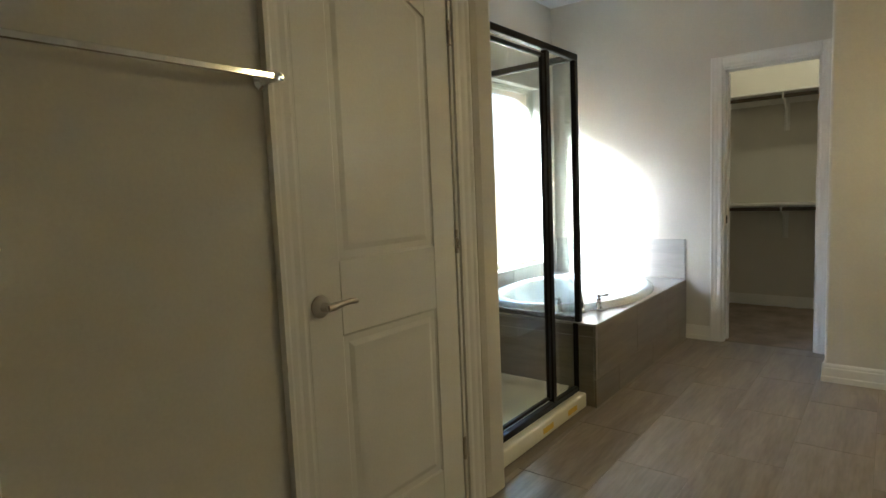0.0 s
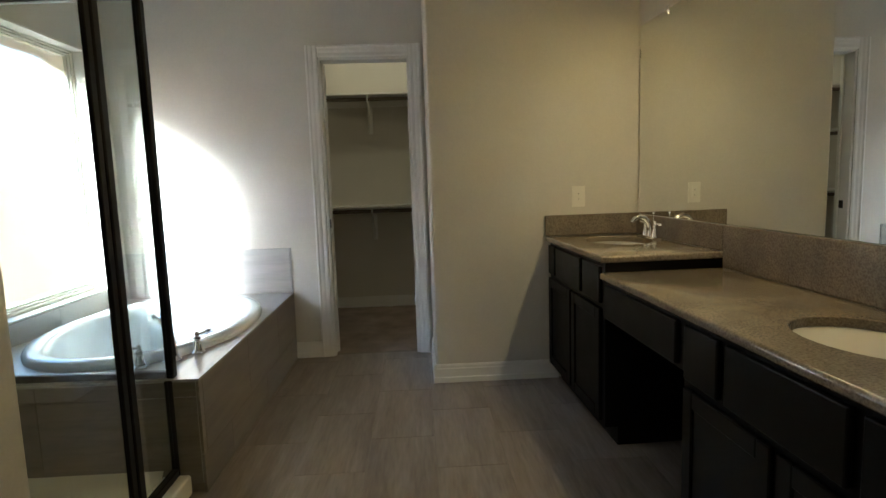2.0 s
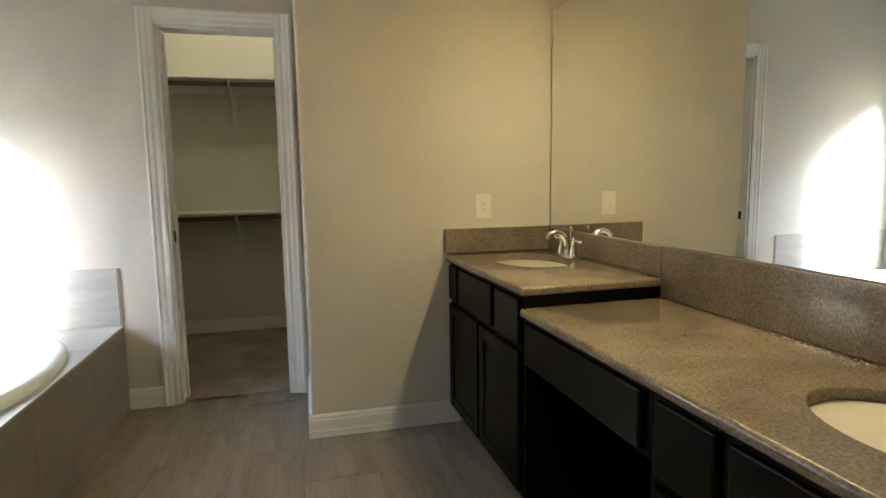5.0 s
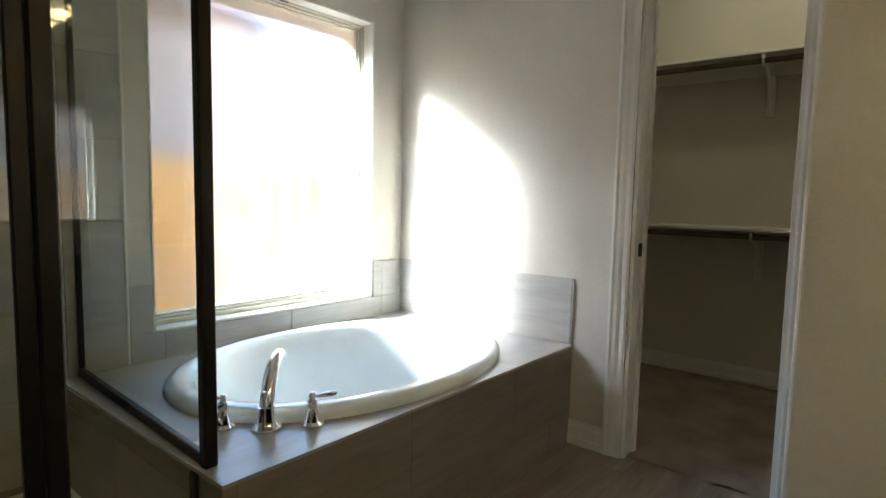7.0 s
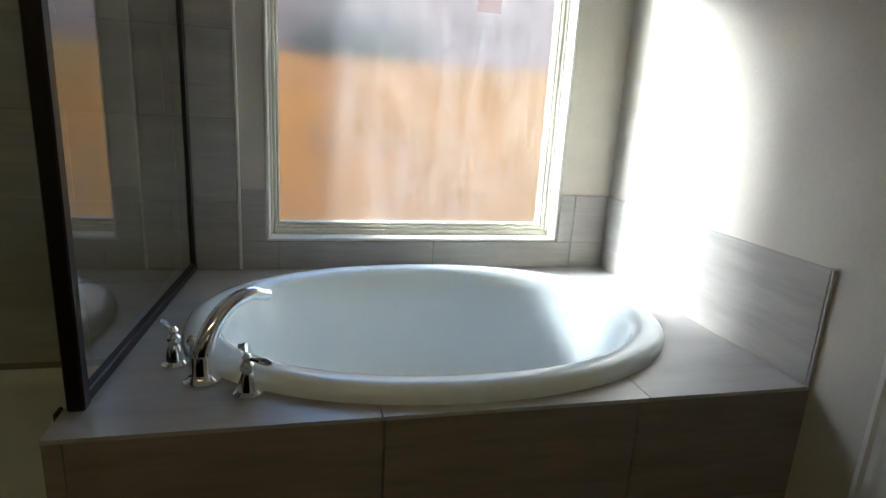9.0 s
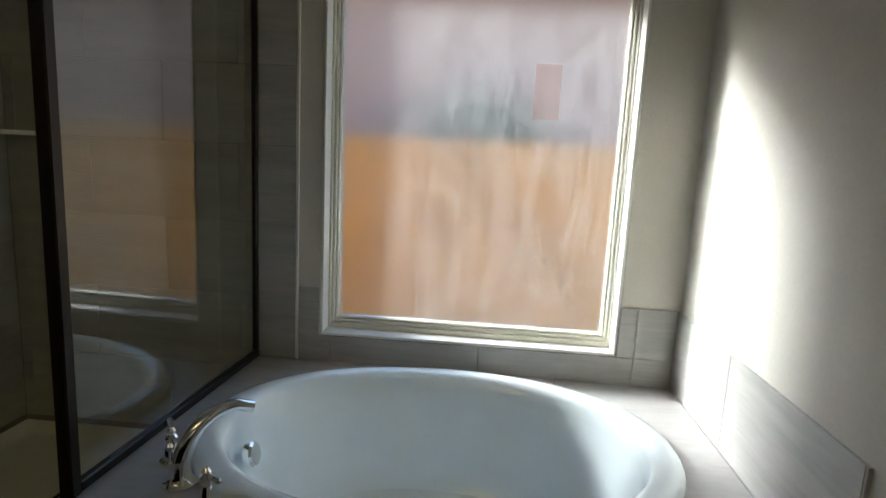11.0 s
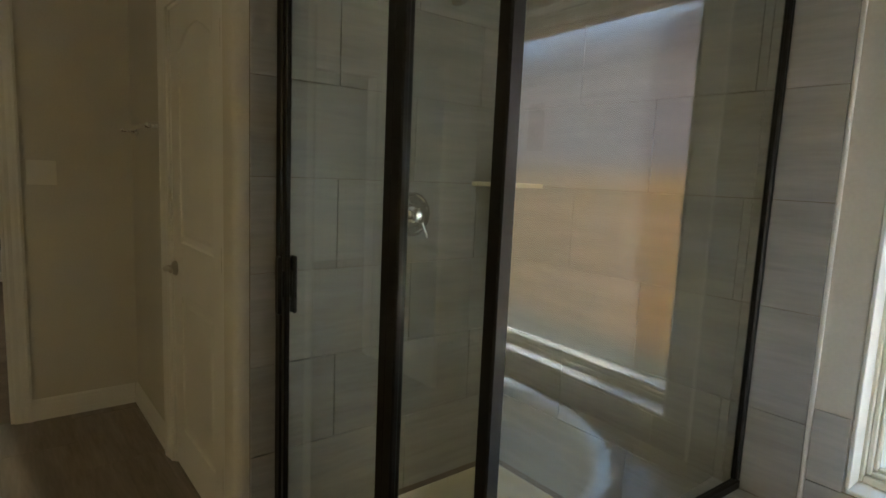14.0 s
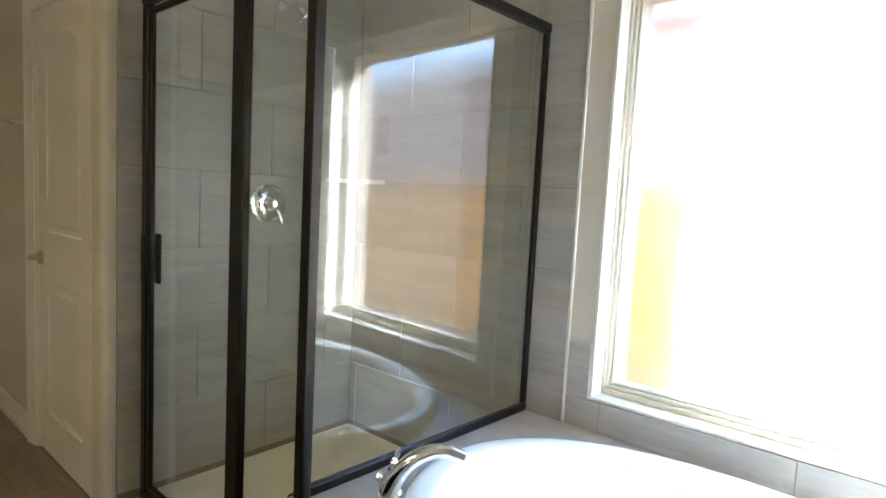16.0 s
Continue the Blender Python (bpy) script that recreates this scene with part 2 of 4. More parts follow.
BRASS = plain("brushed_brass", (0.60, 0.45, 0.25), 0.3, 1.0, vary=0.05, bump=0.02)
GLASS = clear_glass("shower_glass")
FROST = frosted("frosted_glass")


def sheer(name, through_colour, colour, solid):
    """A thin film that lets tinted light through."""
    m, n, l, b = nodes_of(name)
    tr, tl, mx = n.new("ShaderNodeBsdfTransparent"), n.new("ShaderNodeBsdfTranslucent"), n.new("ShaderNodeMixShader")
    tr.inputs["Color"].default_value, tl.inputs["Color"].default_value = (*through_colour, 1), (*colour, 1)
    mx.inputs[0].default_value = solid
    l.new(tr.outputs[0], mx.inputs[1])
    l.new(tl.outputs[0], mx.inputs[2])
    l.new(mx.outputs[0], n["Material Output"].inputs[0])
    return m


FILM = sheer("pink_label_film", (0.89, 0.83, 0.81), (0.38, 0.29, 0.27), 0.06)
BULB = glow("lit_bulb", (1.0, 0.85, 0.6), 2.0)
SHADE = plain("opal_glass_shade", (0.9, 0.86, 0.78), 0.3, vary=0.02, bump=0.0)
SHADE.node_tree.nodes["Principled BSDF"].inputs["Transmission Weight"].default_value = 0.35
SHADELIT = glow("lit_opal_shade", (1.0, 0.88, 0.66), 0.6)
MIRROR = plain("mirror_silver", (0.86, 0.88, 0.86), 0.005, 1.0, vary=0.0, bump=0.0)

# ---- building helpers ----
WORLD_OF = {}


def thing(name, at, label, category, group="", kind=""):
    ob = new(name)
    ob.location = at
    WORLD_OF[ob] = Matrix.Translation(at)
    return tagged(ob, label, category, group, kind)


def smooth(me, angle=35):
    me.polygons.foreach_set("use_smooth", [True] * len(me.polygons))
    me.set_sharp_from_angle(angle=radians(angle))


def part(name, bm, material, parent=None, label="", soft=False):
    """Link a bmesh in world coordinates as one mesh object, under a thing or a part."""
    me = bpy.data.meshes.new(name)
    bmesh.ops.recalc_face_normals(bm, faces=bm.faces)
    bm.to_mesh(me)
    bm.free()
    me.materials.append(material)
    if soft:
        smooth(me)
    ob = new(name, me)
    WORLD_OF[ob] = Matrix.Identity(4)
    if parent:
        ob.parent = parent
        ob.matrix_parent_inverse = WORLD_OF[parent].inverted()
    if label:
        tagged(ob, label)
    return ob


def setting(name, bm, material, label, category):
    return tagged(part(name, bm, material), label, category, kind="structure")


def box(x0, y0, z0, x1, y1, z1, bevel=0.0, bm=None, seg=1):
    """A box between two corners, its edges rounded if asked."""
    bm = bm or bmesh.new()
    r = bmesh.ops.create_cube(bm, size=1)
    bmesh.ops.scale(bm, vec=(abs(x1 - x0), abs(y1 - y0), abs(z1 - z0)), verts=r["verts"])
    bmesh.ops.translate(bm, vec=((x0 + x1) / 2, (y0 + y1) / 2, (z0 + z1) / 2), verts=r["verts"])
    if bevel:
        es = list({e for v in r["verts"] for e in v.link_edges})
        bmesh.ops.bevel(bm, geom=es, offset=bevel, segments=seg, affect="EDGES", profile=0.5)
    return bm


def lathe(profile, at, axis=(0, 0, 1), n=24, bm=None, sx=1.0, sy=1.0):
    """Turn (radius, height) rows about an axis through at; sx, sy make it oval."""
    bm = bm or bmesh.new()
    q = Vector((0, 0, 1)).rotation_difference(Vector(axis).normalized())
    rings = []
    for r, h in profile:
        ring = []
        for k in range(n):
            a = 2 * math.pi * k / n
            ring.append(bm.verts.new(Vector(at) + q @ Vector((r * sx * math.cos(a), r * sy * math.sin(a), h))))
        rings.append(ring)
    for p, s in zip(rings, rings[1:]):
        for k in range(n):
            bm.faces.new((p[k], p[(k + 1) % n], s[(k + 1) % n], s[k]))
    for ring in (rings[0], rings[-1]):
        if (ring[0].co - ring[n // 2].co).length > 1e-4:
            bm.faces.new(ring)
    return bm


def tube(points, radii, n=12, bm=None):
    """A round bar along points, with a radius at each."""
    bm = bm or bmesh.new()
    pts = [Vector(p) for p in points]
    rings = []
    for i, p in enumerate(pts):
        d = (pts[min(i + 1, len(pts) - 1)] - pts[max(i - 1, 0)]).normalized()
        q = Vector((0, 0, 1)).rotation_difference(d)
        r = radii[i] if isinstance(radii, (list, tuple)) else radii
        rings.append([bm.verts.new(p + q @ Vector((r * math.cos(2 * math.pi * k / n), r * math.sin(2 * math.pi * k / n), 0))) for k in range(n)])
    for p, s in zip(rings, rings[1:]):
        off = min(range(n), key=lambda o: sum((p[k].co - s[(k + o) % n].co).length for k in range(0, n, 3)))
        for k in range(n):
            bm.faces.new((p[k], p[(k + 1) % n], s[(k + 1 + off) % n], s[(k + off) % n]))
    bm.faces.new(rings[0])
    bm.faces.new(rings[-1])
    return bm


def prism(outline, a, b, plane):
    """Draw a closed outline (u, v) out from a to b along the axis missing in plane ('xy', 'xz' or 'yz')."""
    bm = bmesh.new()
    order = {"xy": lambda u, v, w: (u, v, w), "xz": lambda u, v, w: (u, w, v), "yz": lambda u, v, w: (w, u, v)}[plane]
    lo = [bm.verts.new(order(u, v, a)) for u, v in outline]
    hi = [bm.verts.new(order(u, v, b)) for u, v in outline]
    bm.faces.new(lo)
    bm.faces.new(hi)
    for k in range(len(lo)):
        j = (k + 1) % len(lo)
        bm.faces.new((lo[k], lo[j], hi[j], hi[k]))
    return bm


def casing_outline(w, sign=1):
    """A colonial casing's cross-section: (across, out)."""
    return [(0, 0), (0, 0.010), (0.012 * sign, 0.014), (0.030 * sign, 0.013), (0.045 * sign, 0.018), ((w - 0.022) * sign, 0.020),
            ((w - 0.012) * sign, 0.025), (w * sign, 0.024), (w * sign, 0)]


def base_outline(h):
    return [(0, 0), (0.016, 0), (0.016, h * 0.28), (0.012, h * 0.32), (0.012, h * 0.74), (0.009, h * 0.80), (0.009, h * 0.9), (0.004, h), (0, h)]

# ---- plan ----
XW, YC, YO, XM, XD, YB = -2.138, 4.445, 3.795, 1.262, -1.000, -0.180
H = 2.85
TILE = 0.010
ZD = 0.484


def wall(name, boxes, label="greige painted drywall wall", category="wall", material=None):
    bm = bmesh.new()
    for b in boxes:
        box(*b, bm=bm)
    return setting(name, bm, material or PAINT, label, category)


# walls: each with its thickness and its openings
wall("wall_closet", [(XW, YC, 0, -0.722, YC + 0.12, H), (-0.722, YC, 2.100, -0.102, YC + 0.12, H), (-0.102, YC, 0, 0.0, YC + 0.12, H)],
     "greige painted wall with the closet doorway beside the tub")
def eased_jamb(y0, y1, edge):
    """A stretch of the window wall whose corner at the opening is rounded."""
    r, sign = 0.006, 1 if edge == y1 else -1
    arc = [(XW - r + r * math.cos(a), edge - sign * r + sign * r * math.sin(a)) for a in (0, 0.4, 0.8, 1.2, math.pi / 2)]
    far = y0 if edge == y1 else y1
    return prism([(XW - 0.14, far), (XW, far)] + arc + [(XW - 0.14, edge)], 0, H, "xy")


ww = eased_jamb(1.50, 2.99, 2.99)
for bm in (eased_jamb(4.21, YC + 0.12, 4.21),
           prism([(XW - 0.14, H), (XW - 0.14, 2.130)] + [(XW - 0.006 + 0.006 * math.sin(a), 2.136 - 0.006 * math.cos(a)) for a in (0, 0.4, 0.8, 1.2, math.pi / 2)] + [(XW, H)], 2.99, 4.21, "xz"),
           box(XW - 0.14, 2.99, 0, XW, 4.21, 0.597)):
    me = bpy.data.meshes.new("stretch")
    bm.to_mesh(me)
    bm.free()
    ww.from_mesh(me)
    bpy.data.meshes.remove(me)
setting("wall_window", ww, PAINT, "pale painted wall round the frosted window above the tub, rounded corners", "wall")
ow = box(0.0, YO, 0, XM + 0.12, YC + 0.12, H)
es = [e for e in ow.edges if all(abs(v.co.x) < 1e-4 and abs(v.co.y - YO) < 1e-4 for v in e.verts)]
bmesh.ops.bevel(ow, geom=es, offset=0.018, segments=4, affect="EDGES", profile=0.5)
setting("wall_outlet", ow, PAINT, "tan painted wall end beside the vanity, rounded corner", "wall")
wall("wall_mirror", [(XM, YB, 0, XM + 0.12, YO, H)], "tan painted wall behind the vanity mirror")
wall("wall_bedroom", [(XD - 0.12, YB - 0.12, 0, -0.416, YB, H), (-0.416, YB - 0.12, 2.09, 0.40, YB, H), (0.40, YB - 0.12, 0, XM + 0.26, YB, H)],
     "tan painted wall with the doorway to the bedroom")
wall("wall_towel", [(XD - 0.12, YB, 0, XD, 0.672, H), (XD - 0.12, 0.672, 2.06, XD, 1.42, H), (XD - 0.12, 1.42, 0, XD, 1.50, H)],
     "tan painted wall with towel bar and closet door")
YS = 1.655
sw = prism([(XW, 1.50), (XD, 1.50), (-0.976, 1.508), (-0.962, 1.530)] + [(-0.990 + 0.030 * math.cos(a), 1.613 + 0.030 * math.sin(a)) for a in (0, 0.26, 0.52, 0.79, 1.05, 1.31, math.pi / 2)] + [(XW, YS - 0.012)], 0, H, "xy")
setting("wall_shower_side", sw, PAINT, "painted shower side wall with a rounded end", "wall")
wall("wall_linen_back", [(-1.75, 0.5, 0, -1.65, 1.50, H), (-1.65, 0.5, 0, XD - 0.12, 0.6, H)], "plain wall of the linen closet")
# closet and bedroom shells
wall("wall_closet_back", [(-1.95, 6.03, 0, 1.3, 6.15, H)], "yellowish painted back wall of the closet")
wall("wall_closet_left", [(-1.95, YC + 0.12, 0, -1.83, 6.03, H)], "painted side wall of the closet")
wall("wall_closet_right", [(1.18, YC + 0.12, 0, 1.30, 6.03, H)], "painted side wall of the closet")
BEDWALL = plain("bedroom_paint", (0.58, 0.56, 0.51), 0.75, vary=0.05, scale=3, bump=0.2)
wall("wall_bedroom_far", [(-3.2, -4.62, 0, 3.0, -4.5, H)], "grey painted far wall of the bedroom", material=BEDWALL)
wall("wall_bedroom_left", [(-3.2, -4.5, 0, -3.08, YB - 0.12, H)], "grey painted side wall of the bedroom", material=BEDWALL)
wall("wall_bedroom_right", [(2.88, -4.5, 0, 3.0, YB - 0.12, H)], "grey painted side wall of the bedroom", material=BEDWALL)
wall("wall_bedroom_near", [(-3.08, YB - 0.12, 0, XD - 0.12, YB, H), (XM + 0.26, YB - 0.12, 0, 2.88, YB, H)], "grey painted near wall of the bedroom", material=BEDWALL)
# ceilings
setting("ceiling", box(XW - 0.14, YB - 0.12, H, XM + 0.30, YC + 0.12, H + 0.1), CEIL, "white textured bathroom ceiling", "ceiling")
setting("ceiling_closet", box(-1.95, YC + 0.12, H, 1.3, 6.15, H + 0.1), CEIL, "white closet ceiling", "ceiling")
setting("ceiling_bedroom", box(-3.2, -4.62, H, 3.0, YB - 0.12, H + 0.1), CEIL, "white bedroom ceiling", "ceiling")
# floors
floor = setting("floor", box(XW, YB - 0.04, -0.10, XM + 0.13, YC + 0.03, -0.0012), GROUT, "grey-brown porcelain plank tile floor with grout joints", "floor")


def carpet(name, x0, y0, x1, y1, label):
    bm = bmesh.new()
    bmesh.ops.create_grid(bm, x_segments=int((x1 - x0) / 0.03), y_segments=int((y1 - y0) / 0.03), size=0.5)
    for v in bm.verts:
        p = Vector((x0 + (v.co.x + 0.5) * (x1 - x0), y0 + (v.co.y + 0.5) * (y1 - y0), 0.008))
        p.z += 0.006 * noise.noise(p * 9) + 0.004 * noise.noise(p * 45)
        v.co = p
    tagged(part(name, bm, CARPET, soft=True), label, "carpet", kind="structure")


carpet("carpet_closet", -1.83, YC + 0.03, 1.18, 6.03, "brown mottled cut-pile closet carpet")
carpet("carpet_bedroom", -3.08, -4.5, 2.88, YB - 0.04, "beige-brown mottled bedroom carpet")
setting("subfloor", box(-3.2, -4.62, -0.14, 3.0, 6.15, -0.101), GROUT, "bare slab under the floors", "slab")


# ---- trim ----
def baseboard(name, axis, a, b, at, out, h=0.115):
    """Skirting along an axis from a to b, on the wall face at `at`, standing out by the sign of out."""
    o = [(at + out * u, z) for u, z in base_outline(h)]
    setting(name, prism(o, a, b, "yz" if axis == "x" else "xz"), WHITE, "white moulded baseboard", "baseboard")


baseboard("baseboard_1", "x", -0.985, -0.80, YC, -1)
baseboard("baseboard_2", "x", -0.012, 0.76, YO, -1)
baseboard("baseboard_3", "y", YO - 0.014, YC - 0.025, 0.0, -1)
baseboard("baseboard_4", "y", YB, 0.587, XD, 1)
baseboard("baseboard_5", "x", XD + 0.016, -0.497, YB, 1)
baseboard("baseboard_7", "x", -1.83, 1.18, 6.03, -1)
baseboard("baseboard_8", "x", -3.08, 2.88, -4.5, 1)
baseboard("baseboard_9", "y", YB + 0.03, 1.19, XM, -1)


def door_trim(name, axis, lo, hi, top, face, out, depth, w=0.088, label="white moulded door casing"):
    """Casing on one face of an opening, with the jamb lining through the wall behind it."""
    t = thing(name, (lo, face, 0) if axis == "x" else (face, lo, 0), label, "door casing", kind="structure")
    pl = "xy"
    for side, sign in ((lo, -1), (hi, 1)):
        o = [(side + s, face + out * d) if axis == "x" else (face + out * d, side + s) for s, d in casing_outline(w, sign)]
        part("casing_side", prism(o, 0.0, top + w, pl), WHITE, t)
    o = [(face + out * d, top + s) for s, d in casing_outline(w)]
    head = prism(o, lo + 0.001, hi - 0.001, "yz" if axis == "x" else "xz")
    part("casing_head", head, WHITE, t)
    f0, f1 = sorted((face - out * 0.0, face - out * depth))
    for a, b in ((lo, lo + 0.016), (hi - 0.016, hi)):
        bm = box(a, f0, 0, b, f1, top, 0.001) if axis == "x" else box(f0, a, 0, f1, b, top, 0.001)
        part("jamb", bm, WHITE, t)
    bm = box(lo, f0, top - 0.016, hi, f1, top, 0.001) if axis == "x" else box(f0, lo, top - 0.016, f1, hi, top, 0.001)
    part("head_jamb", bm, WHITE, t)
    return t


ct = door_trim("door_1", "x", -0.722, -0.102, 2.100, YC, -1, 0.12, w=0.082, label="white moulded casing of the closet doorway")
part("strike_plate", box(-0.707, YC + 0.045, 0.93, -0.703, YC + 0.085, 0.99, 0.001), BRONZE, ct, "dark strike plate")
part("stop_bead", box(-0.706, YC + 0.09, 0, -0.694, YC + 0.118, 2.07, 0.001), WHITE, ct)
bt = door_trim("door_2", "x", -0.416, 0.40, 2.09, YB, 1, 0.12, w=0.080, label="white moulded casing of the bedroom doorway")
part("strike_plate", box(-0.401, YB - 0.08, 0.92, -0.397, YB - 0.04, 0.98, 0.001), BRONZE, bt, "dark strike plate")
door_trim("door_3", "y", 0.672, 1.42, 2.06, XD, 1, 0.12, w=0.084, label="white moulded casing of the linen closet door")


def panel_door(name, width, height, label, thick=0.035):
    """A two-panel moulded door, its hinge edge at the origin, lying along +y, with its face towards +x."""
    t = thing(name, (0, 0, 0), label, "door")
    s, r1, r2, r3 = 0.128, 0.20, 0.20, 0.105
    zb, zm = r1, 0.825
    zt = zm + r2 + 0.03
    part("core", box(-thick + 0.008, 0.004, 0.004, -0.008, width - 0.004, height - 0.004), WHITE, t)
    for y0, y1 in ((0, s), (width - s, width)):
        part("stile", box(-thick, y0, 0, 0, y1, height, 0.002), WHITE, t)
    part("rail", box(-thick, s, 0, 0, width - s, zb, 0.002), WHITE, t)
    part("rail", box(-thick, s, zm, 0, width - s, zt, 0.002), WHITE, t)
    # arched top rail
    n = 16
    arch = [(s, height), (width - s, height)]
    for k in range(n + 1):
        u = k / n
        y = width - s - u * (width - 2 * s)
        arch.append((y, height - r3 - 0.07 + 0.07 * math.sin(math.pi * u)))
    part("arched_rail", prism(arch, -thick, 0, "yz"), WHITE, t)

    def field(outline, name="panel"):
        """A raised field with a sloping border inside its opening."""
        bm = bmesh.new()
        cy, cz = sum(p[0] for p in outline) / len(outline), sum(p[1] for p in outline) / len(outline)
        hy, hz = max(abs(p[0] - cy) for p in outline), max(abs(p[1] - cz) for p in outline)
        rings = []
        for inset, x in ((0.0, -0.004), (0.010, -0.010), (0.022, -0.0095), (0.045, -0.003), (0.052, -0.003)):
            rings.append([bm.verts.new((x, cy + (p[0] - cy) * (1 - inset / hy), cz + (p[1] - cz) * (1 - inset / hz))) for p in outline])
        for a, b in zip(rings, rings[1:]):
            for k in range(len(a)):
                j = (k + 1) % len(a)
                bm.faces.new((a[k], a[j], b[j], b[k]))
        bm.faces.new(rings[-1])
        part(name, bm, WHITE, t)
    field([(s, zb), (width - s, zb), (width - s, zm), (s, zm)])
    up = [(s, zt), (width - s, zt)]
    for k in range(n + 1):
        u = k / n
        up.append((width - s - u * (width - 2 * s), height - r3 - 0.07 + 0.07 * math.sin(math.pi * u)))
    field(up)
    return t


def lever(parent, at, out, along, label="satin nickel lever handle", reach=0.045):
    """Round rose, neck and a curved lever; out and along are unit directions."""
    o, a, p = Vector(out), Vector(along), Vector(at)
    h = part("handle", lathe([(0.0, 0), (0.033, 0), (0.034, 0.006), (0.028, 0.014), (0.016, 0.02), (0.013, reach), (0.0, reach + 0.001)], p, out), NICKEL, parent, label, True)
    pts = [p + o * reach + a * d + Vector((0, 0, dz)) for d, dz in ((-0.008, 0), (0.012, 0.001), (0.035, 0.004), (0.06, 0.006), (0.085, 0.006), (0.105, 0.003), (0.112, 0.001))]
    part("lever", tube(pts, [0.010, 0.013, 0.011, 0.009, 0.0095, 0.008, 0.003], 12), NICKEL, h, "", True)


linen = panel_door("linen_door", 0.710, 2.035, "closed white two-panel door with arched top panel and lever handle")
for z in (0.24, 1.06, 1.83):
    part("hinge", tube([(0.006, 0.714, z - 0.045), (0.006, 0.714, z + 0.045)], 0.007, 8), NICKEL, linen, "satin nickel hinge")
lever(linen, (0.001, 0.044, 0.930), (1, 0, 0), (0, 1, 0))
linen.location = (XD - 0.006, 0.691, 0.008)
entry = panel_door("entry_door", 0.745, 2.05, "white two-panel door standing open with a satin nickel lever")
for z in (0.24, 1.06, 1.83):
    part("hinge", tube([(-0.006, 0.751, z - 0.045), (-0.006, 0.751, z + 0.045)], 0.007, 8), NICKEL, entry, "satin nickel hinge")
lever(entry, (0.001, 0.062, 0.930), (1, 0, 0), (0, 1, 0), reach=0.030)
entry.matrix_basis = Matrix.Translation((0.382, 0.612, 0.008)) @ Matrix.Rotation(math.pi, 4, "Z")

# ---- window ----
win = thing("window_1", (XW, 3.6, 0.59), "frosted picture window in a cream vinyl frame above the tub", "window", kind="structure")
XG = XW - 0.118
Y0, Y1, Z0, Z1 = 2.99, 4.21, 0.597, 2.130
part("window_sill", box(XG - 0.02, Y0 + 0.002, Z0, XW + 0.004, Y1 - 0.002, Z0 + 0.012, 0.003), WHITE, win, "white painted sill")
for b in ((Y0, Z0 + 0.012, Y0 + 0.011, Z1), (Y1 - 0.011, Z0 + 0.012, Y1, Z1), (Y0 + 0.011, Z1 - 0.011, Y1 - 0.011, Z1)):
    part("jamb_liner", box(XG + 0.02, b[0], b[1], XW + 0.003, b[2], b[3], 0.002), WHITE, win, "white painted jamb liner")
part("weep_slot", box(XG + 0.0445, 3.56, Z1 - 0.0195, XG + 0.0465, 3.70, Z1 - 0.0145, 0.0005), RODWOOD, win, "small brown slot in the frame")
for k, (d, w) in enumerate(((0.0, 0.021), (0.021, 0.014), (0.035, 0.010))):
    x1 = XG + 0.045 - 0.012 * k
    x0 = XG - 0.03
    a, b, c, e = Y0 + d, Y1 - d, Z0 + 0.012 + d, Z1 - d
    for bx in ((x0, a, c, x1, a + w, e), (x0, b - w, c, x1, b, e), (x0, a + w, c, x1, b - w, c + w), (x0, a + w, e - w, x1, b - w, e)):
        part("window_frame", box(*bx, bevel=0.003), VINYL, win)
pane = part("pane", box(XG - 0.006, Y0 + 0.043, Z0 + 0.055, XG, Y1 - 0.043, Z1 - 0.043), FROST, win, "frosted glass pane")
pane.visible_shadow = False
py0, py1, pz0, pz1 = Y0 + 0.043, Y1 - 0.043, Z0 + 0.055, Z1 - 0.043
film = part("label_film", box(XG + 0.0005, py0 + 0.69 * (py1 - py0), pz1 - 0.39 * (pz1 - pz0), XG + 0.0015, py0 + 0.78 * (py1 - py0), pz1 - 0.24 * (pz1 - pz0)), FILM, win, "small pink translucent label on the pane")
film.visible_shadow = False
# brick outside of the house wall, leaving a deep reveal
wall("wall_outer_brick", [(XW - 0.30, 1.0, -0.2, XW - 0.15, Y0 + 0.01, H), (XW - 0.30, Y1 + 0.02, -0.2, XW - 0.15, 6.3, H),
                          (XW - 0.30, Y0 + 0.01, -0.2, XW - 0.15, Y1 + 0.02, Z0), (XW - 0.30, Y0 + 0.01, Z1 - 0.035, XW - 0.15, Y1 + 0.02, H)], "outer brick veneer of the house", material=TANBRICK)

# ---- tub ----
TX, TY, AX, AY = -1.538, 3.54, 0.525, 0.737
YK = 2.642
XF = -0.985
# block under the deck and knee wall to the shower
bm = bmesh.new()
box(XF - 0.05, YK + 0.012, 0, XF - 0.012, YC, ZD - 0.012, bm=bm)
box(XW, YK + 0.012, 0, XF - 0.05, YK + 0.1, ZD - 0.012, bm=bm)
deck = setting("tub_surround", bm, GROUT, "grey streaked tile tub surround with thin joints", "tub surround")


def oval(n, ax, ay, z, power=2.0):
    return [(TX + ax * math.copysign(abs(math.cos(a)) ** (2 / power), math.cos(a)), TY + ay * math.copysign(abs(math.sin(a)) ** (2 / power), math.sin(a)), z)
            for a in (2 * math.pi * k / n for k in range(n))]


